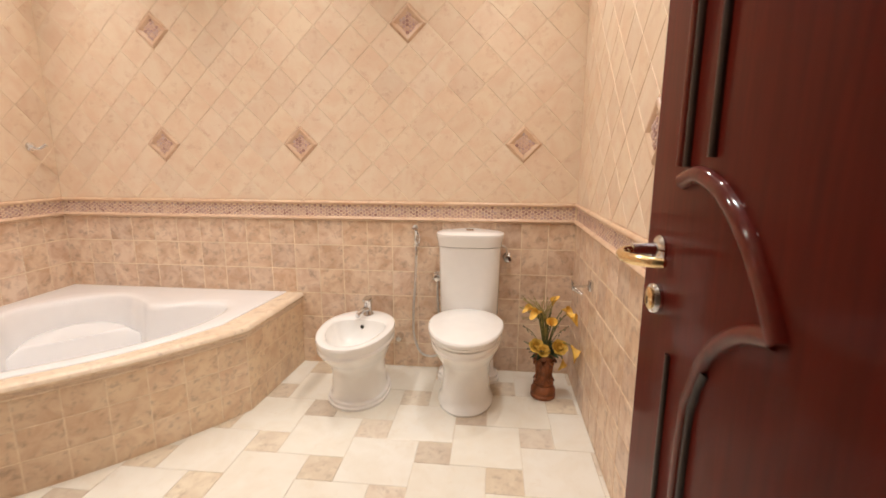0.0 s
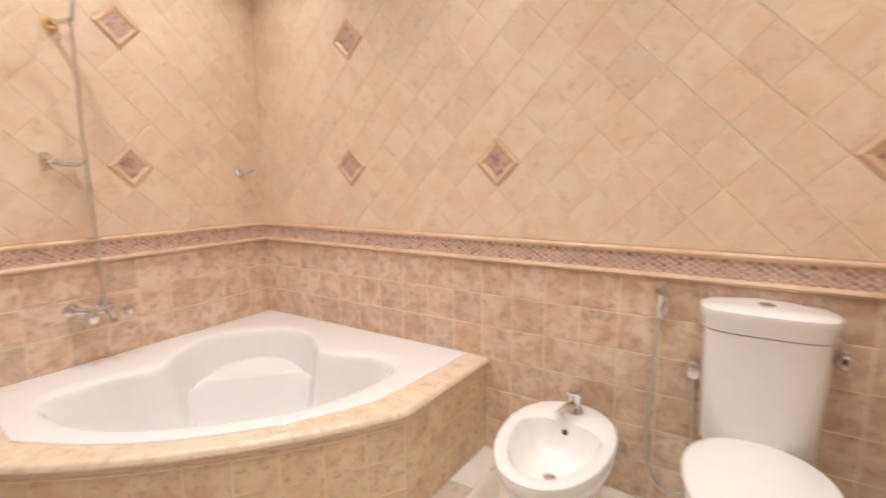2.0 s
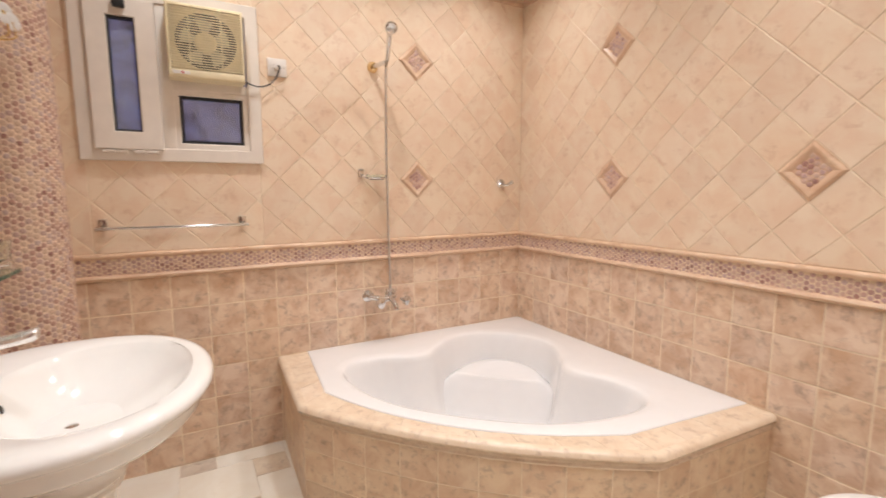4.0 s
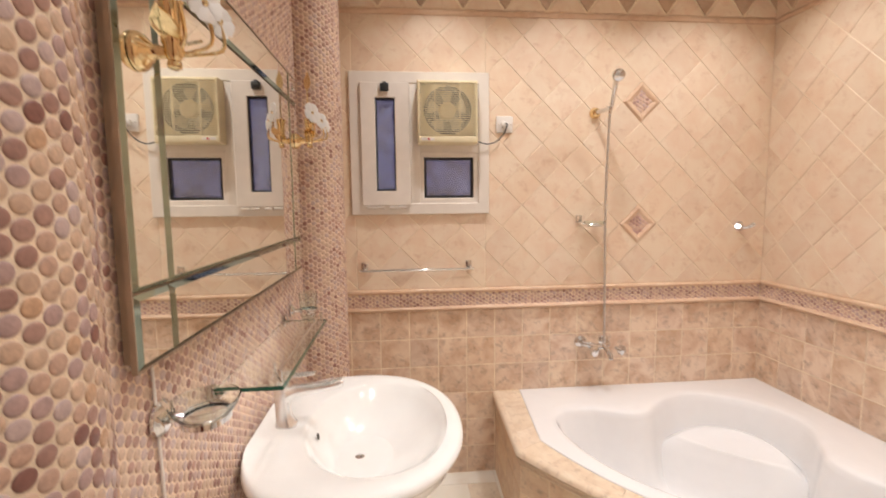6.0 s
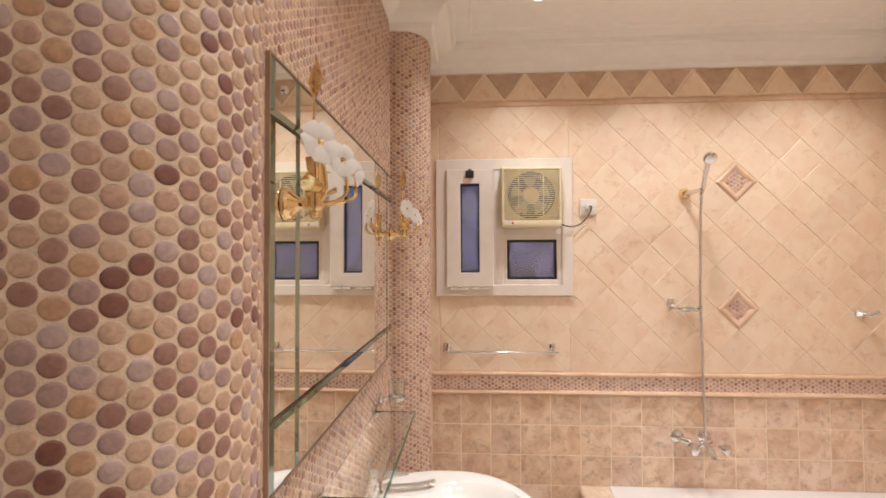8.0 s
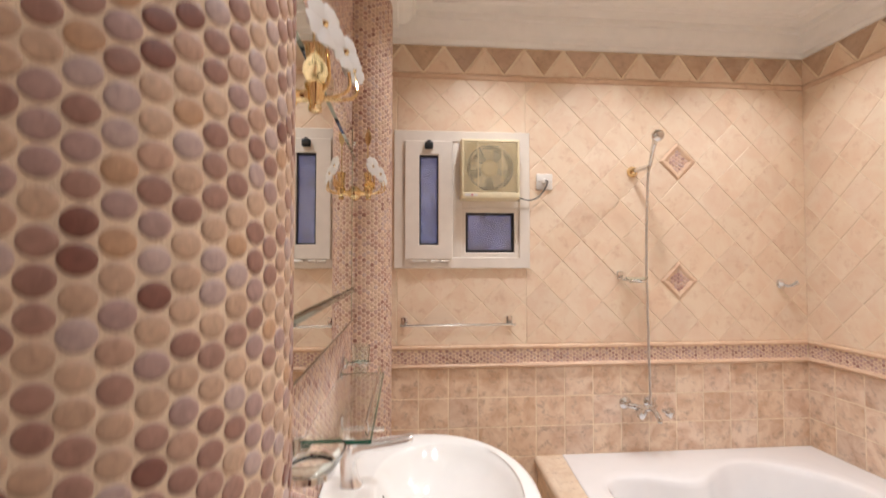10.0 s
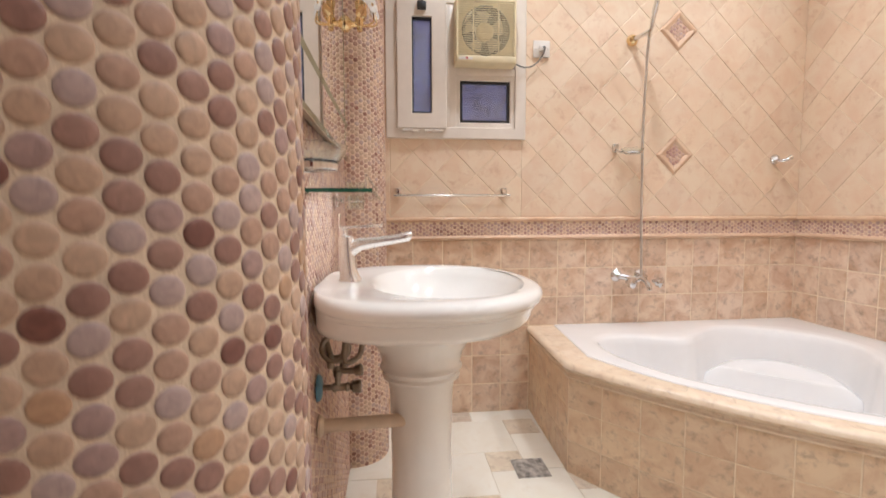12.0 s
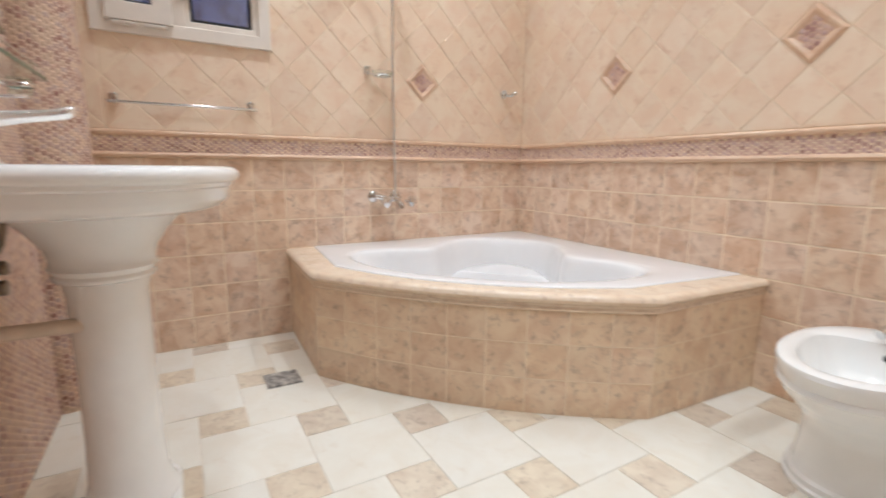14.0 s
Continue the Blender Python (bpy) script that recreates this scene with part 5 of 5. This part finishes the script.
for x in (GX0 + 0.02, GX1 - 0.02):
    part("post", tube([(x, GY1 - 0.012, GZ + 0.008), (x, GY1 - 0.012, GZ + 0.036)], 0.004, 8), M_CHROME, shelf)
part("rail", tube([(GX0 + 0.015, GY1 - 0.012, GZ + 0.034), (GX1 - 0.015, GY1 - 0.012, GZ + 0.034)], 0.0032, 8), M_CHROME, shelf)

sd = thing("soap_dish", (-0.60, S, 1.13), "oval glass soap dish in a chrome ring on mosaic", "soap dish")
part("back_plate", lathe([(0.030, 0), (0.030, 0.006), (0.022, 0.014), (0.010, 0.018), (0, 0.019)], (-0.578, S + 0.004, 1.135), (0, 1, 0), seg=24), M_CHROME, sd)
part("arm", tube([(-0.578, S + 0.015, 1.132), (-0.590, S + 0.036, 1.128)], 0.008, 10), M_CHROME, sd)
part("ring", loft([oval(-0.606, S + 0.066, 1.114 + dz, 0.046 + dr, 0.038 + dr, 0.038 + dr, 36) for dr, dz in ((0, 0), (0.0015, 0.001), (0.0015, 0.015), (0, 0.016), (-0.002, 0.015), (-0.002, 0.001), (0, 0))], cap0=False, cap1=False), M_CHROME, sd)
part("glass_dish", loft([oval(-0.606, S + 0.066, 1.115 + z, r, r * 0.82, r * 0.82, 36) for r, z in ((0.015, 0), (0.042, 0.002), (0.060, 0.022), (0.067, 0.036), (0.0645, 0.036), (0.057, 0.022), (0.039, 0.006), (0.012, 0.004))]), M_GLASS, sd, "clear glass dish").visible_shadow = False
tm = thing("tumbler_holder", (-1.50, S, 1.10), "clear glass tumbler in a chrome wall holder", "tumbler")
part("back_plate", lathe([(0.022, 0), (0.022, 0.006), (0.012, 0.014), (0, 0.016)], (-1.475, S + 0.004, 1.100), (0, 1, 0), seg=20), M_CHROME, tm)
part("arm", tube([(-1.475, S + 0.015, 1.100), (-1.490, S + 0.030, 1.096)], 0.007, 10), M_CHROME, tm)
part("ring", loft([oval(-1.510, S + 0.060, 1.088 + dz, 0.034 + dr, 0.034 + dr, 0.034 + dr, 30) for dr, dz in ((0, 0), (0.0025, 0.003), (0.0025, 0.009), (0, 0.012), (-0.002, 0.006), (0, 0))], cap0=False, cap1=False), M_CHROME, tm)
part("tumbler", lathe([(0.0, 0.0), (0.026, 0.0), (0.033, 0.095), (0.0305, 0.095), (0.024, 0.006), (0.0, 0.006)], (-1.510, S + 0.060, 1.062), seg=28), M_GLASS, tm, "clear glass tumbler").visible_shadow = False

# ---- floor drain ----
drain = thing("floor_drain", (-1.64, 1.465, 0.0), "square steel floor drain grate", "drain")
part("plate", box(-1.64 - 0.068, -1.64 + 0.068, 1.465 - 0.068, 1.465 + 0.068, 0.0, 0.0022), M_STEEL, drain)
bm = box(-1.64 - 0.062, -1.64 + 0.062, 1.465 - 0.062, 1.465 + 0.062, 0.0022, 0.0040)
part("tray", bm, M_STEEL, drain)
for k in range(9):
    y = 1.465 - 0.058 + k * 0.0145
    part("slat", box(-1.64 - 0.064, -1.64 + 0.064, y - 0.0052, y + 0.0052, 0.0040, 0.0055), M_STEEL, drain)

# ---- recessed ceiling downlights, six of the nine added to fill the grid ----
first = None
for lx, ly in LAMPS:
    if first is None:
        first = thing("downlight", (lx, ly, CEIL), "round white recessed ceiling downlight, lit, of a partly assumed grid", "ceiling light", "ceiling downlights")
        part("trim_ring", lathe([(0.026, -0.001), (0.030, -0.004), (0.042, -0.006), (0.046, -0.002), (0.046, 0.004), (0.026, 0.004)], (lx, ly, CEIL), seg=28), M_WHITE, first)
        part("lens", lathe([(0.0, -0.0035), (0.024, -0.0025), (0.025, 0.002), (0.0, 0.003)], (lx, ly, CEIL - 0.004), seg=24), M_GLOW, first, "glowing lens")
    else:
        copy_thing(first, pose(lx, ly, CEIL))


# ---- tiles, one object each ----
def clip(poly, nx, ny, d):
    """The part of a convex outline where nx*x + ny*y <= d."""
    out = []
    for (x1, y1), (x2, y2) in zip(poly, poly[1:] + poly[:1]):
        a, b = nx * x1 + ny * y1 - d, nx * x2 + ny * y2 - d
        if a <= 0:
            out.append((x1, y1))
        if a * b < 0:
            t = a / (a - b)
            out.append((x1 + (x2 - x1) * t, y1 + (y2 - y1) * t))
    return out


def clip_box(poly, x0, x1, y0, y1):
    for args in ((1, 0, x1), (-1, 0, -x0), (0, 1, y1), (0, -1, -y0)):
        poly = clip(poly, *args)
        if len(poly) < 3:
            return []
    return poly


def area(p):
    return sum(x1 * y2 - x2 * y1 for (x1, y1), (x2, y2) in zip(p, p[1:] + p[:1])) / 2


def tidy(p):
    out = []
    for q in p:
        if not out or math.hypot(q[0] - out[-1][0], q[1] - out[-1][1]) > 0.004:
            out.append(q)
    if len(out) > 1 and math.hypot(out[0][0] - out[-1][0], out[0][1] - out[-1][1]) < 0.004:
        out.pop()
    return out


def inset(p, d):
    out = []
    n = len(p)
    for i in range(n):
        a, b, c = Vector(p[i - 1]), Vector(p[i]), Vector(p[(i + 1) % n])
        d1, d2 = (b - a).normalized(), (c - b).normalized()
        n1, n2 = Vector((-d1.y, d1.x)), Vector((-d2.y, d2.x))
        k = n1 + n2
        k = k / max(0.35, 1 + n1.dot(n2))
        out.append((b.x + k.x * d, b.y + k.y * d))
    return out


SHARED = {}


def tile(name, parent, m, poly, material, joint=0.003, top=0.004, bevel=0.003):
    """One tile as an object under parent. poly: its outline in the plane of m, whose third axis points out of the surface."""
    poly = tidy(poly)
    if len(poly) < 3 or area(poly) < 0.0006:
        return
    cx, cy = sum(x for x, _ in poly) / len(poly), sum(y for _, y in poly) / len(poly)
    loc = [(round(x - cx, 4), round(y - cy, 4)) for x, y in poly]
    key = (tuple(loc), material.name, joint, top)
    if key not in SHARED:
        a = inset(loc, joint / 2)
        b = inset(loc, joint / 2 + bevel)
        k = len(loc)
        vs = [(*p, -0.002) for p in a] + [(*p, top - bevel * 0.6) for p in a] + [(*p, top) for p in b]
        fs = [tuple(range(2 * k, 3 * k))]
        for lo, hi in ((0, k), (k, 2 * k)):
            fs += [(lo + i, lo + (i + 1) % k, hi + (i + 1) % k, hi + i) for i in range(k)]
        me = bpy.data.meshes.new(name)
        me.from_pydata(vs, [], fs)
        me.materials.append(material)
        SHARED[key] = me
    ob = new(name, SHARED[key])
    ob.parent = parent
    ob.matrix_parent_inverse = world_of(parent).inverted()
    ob.matrix_basis = m @ Matrix.Translation((cx, cy, 0))
    return ob


def plane(origin, s, u):
    s, u = Vector(s), Vector(u)
    n = s.cross(u)
    return Matrix(((s.x, u.x, n.x, origin[0]), (s.y, u.y, n.y, origin[1]), (s.z, u.z, n.z, origin[2]), (0, 0, 0, 1)))


P_NORTH = plane((0, N, 0), (1, 0, 0), (0, 0, 1))
P_WEST = plane((W, 0, 0), (0, 1, 0), (0, 0, 1))
P_EAST = plane((E, 0, 0), (0, -1, 0), (0, 0, 1))
P_FLOOR = plane((0, 0, -0.003), (1, 0, 0), (0, 1, 0))
LOW, DG = 0.152, 0.2137


def with_hole(poly, hole):
    if not hole:
        return [poly]
    h0, h1, k0, k1 = hole
    out = [clip_box(poly, -9, h0, -9, 9), clip_box(poly, h1, 9, -9, 9), clip_box(poly, h0, h1, -9, k0), clip_box(poly, h0, h1, k1, 9)]
    return [p for p in out if len(p) >= 3]


# ---- penny mosaic ----
def penny_template(n, r=0.0091, h=0.0013):
    vs, fs = [], []
    for rr, z in ((r, -0.001), (r, h * 0.15), (r * 0.93, h * 0.68), (r * 0.72, h)):
        vs += [(rr * math.cos(2 * math.pi * k / n), rr * math.sin(2 * math.pi * k / n), z) for k in range(n)]
    for lo in (0, n, 2 * n):
        fs += [(lo + i, lo + (i + 1) % n, lo + n + (i + 1) % n, lo + n + i) for i in range(n)]
    return vs, fs + [tuple(range(3 * n, 4 * n))]


def pennies_joined(name, parent, places, n=8, label="", material=None):
    """Many pennies in one mesh. places: matrices."""
    vs, fs = penny_template(n)
    tv = np.array([(*v, 1.0) for v in vs])
    ms = np.array([[list(row) for row in m] for m in places])
    pts = np.einsum("kij,vj->kvi", ms, tv)[:, :, :3].reshape(-1, 3)
    faces = []
    for k in range(len(places)):
        o = k * len(vs)
        faces += [tuple(o + i for i in f) for f in fs]
    me = bpy.data.meshes.new(name)
    me.from_pydata(pts.tolist(), [], faces)
    me.shade_smooth()
    me.materials.append(material or M_PENNY)
    ob = new(name, me)
    ob.parent = parent
    ob.matrix_parent_inverse = world_of(parent).inverted()
    return tagged(ob, label, kind="stuff")


jit = random.Random(11)


def hexes(s0, s1, z0, z1):
    k = 0
    s = s0
    while s < s1:
        z = z0 + (PENNY / 2 if k % 2 else 0)
        while z < z1:
            yield s + jit.uniform(-.0005, .0005), z + jit.uniform(-.0005, .0005)
            z += PENNY
        s += PENNY * 0.866
        k += 1


def spin(m):
    return m @ Matrix.Rotation(jit.uniform(0, 6.28), 4, "Z") @ Matrix.Diagonal((jit.uniform(0.94, 1.05), jit.uniform(0.94, 1.05), 1, 1))


def decorated_tile(parent, m, s, z):
    """A raised square frame on its corner with penny mosaic inside, in place of one tile."""
    rings = [[Vector((s + r * a, z + r * b, d)) for a, b in ((1, 0), (0, 1), (-1, 0), (0, -1))] for r, d in ((0.1055, -0.001), (0.105, 0.0015), (0.099, 0.0025), (0.095, 0.007), (0.088, 0.0105), (0.078, 0.0095), (0.068, 0.006), (0.063, 0.004), (0.060, 0.0015))]
    bm = loft(rings, cap0=False)
    bmesh.ops.transform(bm, matrix=m, verts=bm.verts)
    fr = part("decorated_tile", bm, M_TRIM, parent, "raised terracotta frame with penny mosaic", smooth=False)
    places = [spin(m @ Matrix.Translation((s + a, z + b, 0.0028))) for a, b in hexes(-0.056, 0.06, -0.056, 0.06) if abs(a) + abs(b) < 0.060]
    pennies_joined("penny", fr, places, 10, material=M_PENNY_PINK_LIT)


def tile_wall(parent, m, s0, s1, origin, anchor, insets, tri0, hole=None):
    """Six rows of square tiles, a mosaic strip, diagonal tiles and a frieze of triangles."""
    n0 = int(math.floor((s0 - origin) / LOW)) - 1
    for i in range(n0, n0 + int((s1 - s0) / LOW) + 4):
        for j in range(6):
            a, b = origin + i * LOW, j * LOW
            tile("tile", parent, m, clip_box([(a, b), (a + LOW, b), (a + LOW, b + LOW), (a, b + LOW)], s0, s1, 0.0, 0.912), M_LOW, 0.0058, 0.0016, 0.0014)
    h = DG / 2
    ax, az = anchor
    for i in range(int((s0 - ax) / h) - 2, int((s1 - ax) / h) + 3):
        for j in range(int((1.03 - az) / h) - 2, int((2.404 - az) / h) + 3):
            if (i + j) % 2:
                continue
            c, d = ax + i * h, az + j * h
            if any(abs(c - u) + abs(d - v) < 0.05 for u, v in insets):
                continue
            p = clip_box([(c + h, d), (c, d + h), (c - h, d), (c, d - h)], s0, s1, 1.029, 2.405)
            for q in with_hole(p, hole) if len(p) > 2 else ():
                tile("tile", parent, m, q, M_DIAG, 0.0034, 0.0024, 0.0021)
    for u, v in insets:
        decorated_tile(parent, m, u, v)
    t = 0.2127
    for i in range(int((s0 - tri0) / t) - 1, int((s1 - tri0) / t) + 2):
        c = tri0 + i * t
        for p, mat in (([(c, 2.440), (c + t * 0.47, 2.576), (c - t * 0.47, 2.576)], M_BAND), ([(c + t * 0.03, 2.434), (c + t * 0.97, 2.434), (c + t * 0.5, 2.568)], M_DIAG)):
            tile("tile", parent, m, clip_box(p, s0, s1, 2.43, 2.58), mat, 0.003, 0.004, 0.0025)
    pennies_joined("penny", parent, [spin(m @ Matrix.Translation((a, b, 0.0))) for a, b in hexes(s0 + 0.01, s1 - 0.008, 0.936, 1.006)], 8, "strip of penny mosaic in the dado", M_PENNY_PINK_LIT)


tile_wall(wall_north, P_NORTH, W, E, E, (-0.605, 1.354), [(-1.461, 1.354), (-0.605, 1.354), (0.683, 1.354), (-1.461, 1.354 + 3 * DG), (-0.605 + 3 * DG, 1.354 + 3 * DG)], -0.605)
tile_wall(wall_west, P_WEST, S, N, N, (2.404, 1.354), [(2.404, 1.354), (2.404, 1.354 + 3 * DG)], 1.035, (WIN[0], WIN[1], WIN[2], WIN[3]))
tile_wall(wall_east, P_EAST, -N, -0.70, -N, (-1.945, 1.354), [(-1.945, 1.354)], -N)

# penny mosaic on the wall behind the basin and on the two pilasters
X0, X1 = COL_FAR[0] + R_FAR, COL_NEAR[0] - R_NEAR
flat = plane((0, S, 0), (-1, 0, 0), (0, 0, 1))
pennies_joined("penny", wall_south, [spin(flat @ Matrix.Translation((a, b, 0.0))) for a, b in hexes(-X1 - 0.004, -X0 + 0.004, 0.010, 2.60)], 8, "mauve and beige penny mosaic", M_PENNY_ROSE_LIT)


def on_column(c, r, a, z):
    o = Vector((math.cos(a), math.sin(a), 0))
    return plane((c[0] + o.x * (r - 0.002), c[1] + o.y * (r - 0.002), z), (-o.y, o.x, 0), (0, 0, 1))


pennies_joined("penny", column_far, [spin(on_column(COL_FAR, R_FAR, a / R_FAR, z)) for a, z in hexes(-0.01, R_FAR * math.pi, 0.010, 2.60)], 10, "mauve and beige penny mosaic", M_PENNY_ROSE_LIT)
vs, fs = penny_template(16)
near_mesh = bpy.data.meshes.new("penny")
near_mesh.from_pydata(vs, [], fs)
near_mesh.shade_smooth()
near_mesh.materials.append(M_PENNY)
rest = []
for a, z in hexes(0.0, R_NEAR * math.pi, 0.010, 2.60):
    m = spin(on_column(COL_NEAR, R_NEAR, a / R_NEAR, z))
    if 0.18 < a / R_NEAR < 1.35 and 1.02 < z < 1.62:
        ob = new("penny", near_mesh)
        ob.parent = column_near
        ob.matrix_parent_inverse = world_of(column_near).inverted()
        ob.matrix_basis = m
    else:
        rest.append(m)
pennies_joined("penny", column_near, rest, 14, "mauve and beige penny mosaic")

# floor: large cream squares with small taupe ones between, set pinwheel fashion
A, B = 0.3065, 0.1532
fx, fy = -0.100, 2.372
tub_line = [(p.x, p.y) for p in BASE]
for i in range(-16, 17):
    for j in range(-16, 17):
        ox, oy = fx + i * A + j * B, fy - i * B + j * A
        for x, y, side, mat in ((ox, oy, B, M_FLOOR_S), (ox + B, oy, A, M_FLOOR)):
            p = clip_box([(x, y), (x + side, y), (x + side, y + side), (x, y + side)], W, E, S, N)
            if len(p) >= 3:
                if all(q[0] < -0.75 and q[1] > 2.45 or q[0] < -1.7 and q[1] > 1.75 for q in p):
                    continue
                tile("tile", floor, P_FLOOR, p, mat, 0.003, 0.003, 0.0012)
            p = clip_box([(x, y), (x + side, y), (x + side, y + side), (x, y + side)], DOOR[0], DOOR[1], -0.4, S)
            if len(p) >= 3:
                tile("tile", floor, P_FLOOR, p, mat, 0.003, 0.003, 0.0012)

# tiles of the bathtub surround: three rows on the front, one on the deck
for p, q in zip(BASE, BASE[1:]):
    d = (q - p)
    ln = d.length
    d.normalize()
    m = plane((p.x, p.y, 0), (d.x, d.y, 0), (0, 0, 1))
    for j in range(3):
        z0, z1 = j * 0.1335, (j + 1) * 0.1335
        tile("tile", surround, m, [(0, z0), (ln, z0), (ln, z1), (0, z1)], M_APRON, 0.0042, 0.0014, 0.0014)
m = plane((0, 0, 0.4475), (1, 0, 0), (0, 1, 0))
deck_in = front_line((W, 1.636), (-1.602, 1.612), (-0.700, 2.536), (-0.668, N), 0.080)
for a, b, c, d in zip(deck_in, deck_in[1:], INNER[1:], INNER):
    tile("tile", surround, m, [(a.x, a.y), (b.x, b.y), (c.x, c.y), (d.x, d.y)], M_DECK, 0.0012, 0.005, 0.0004)
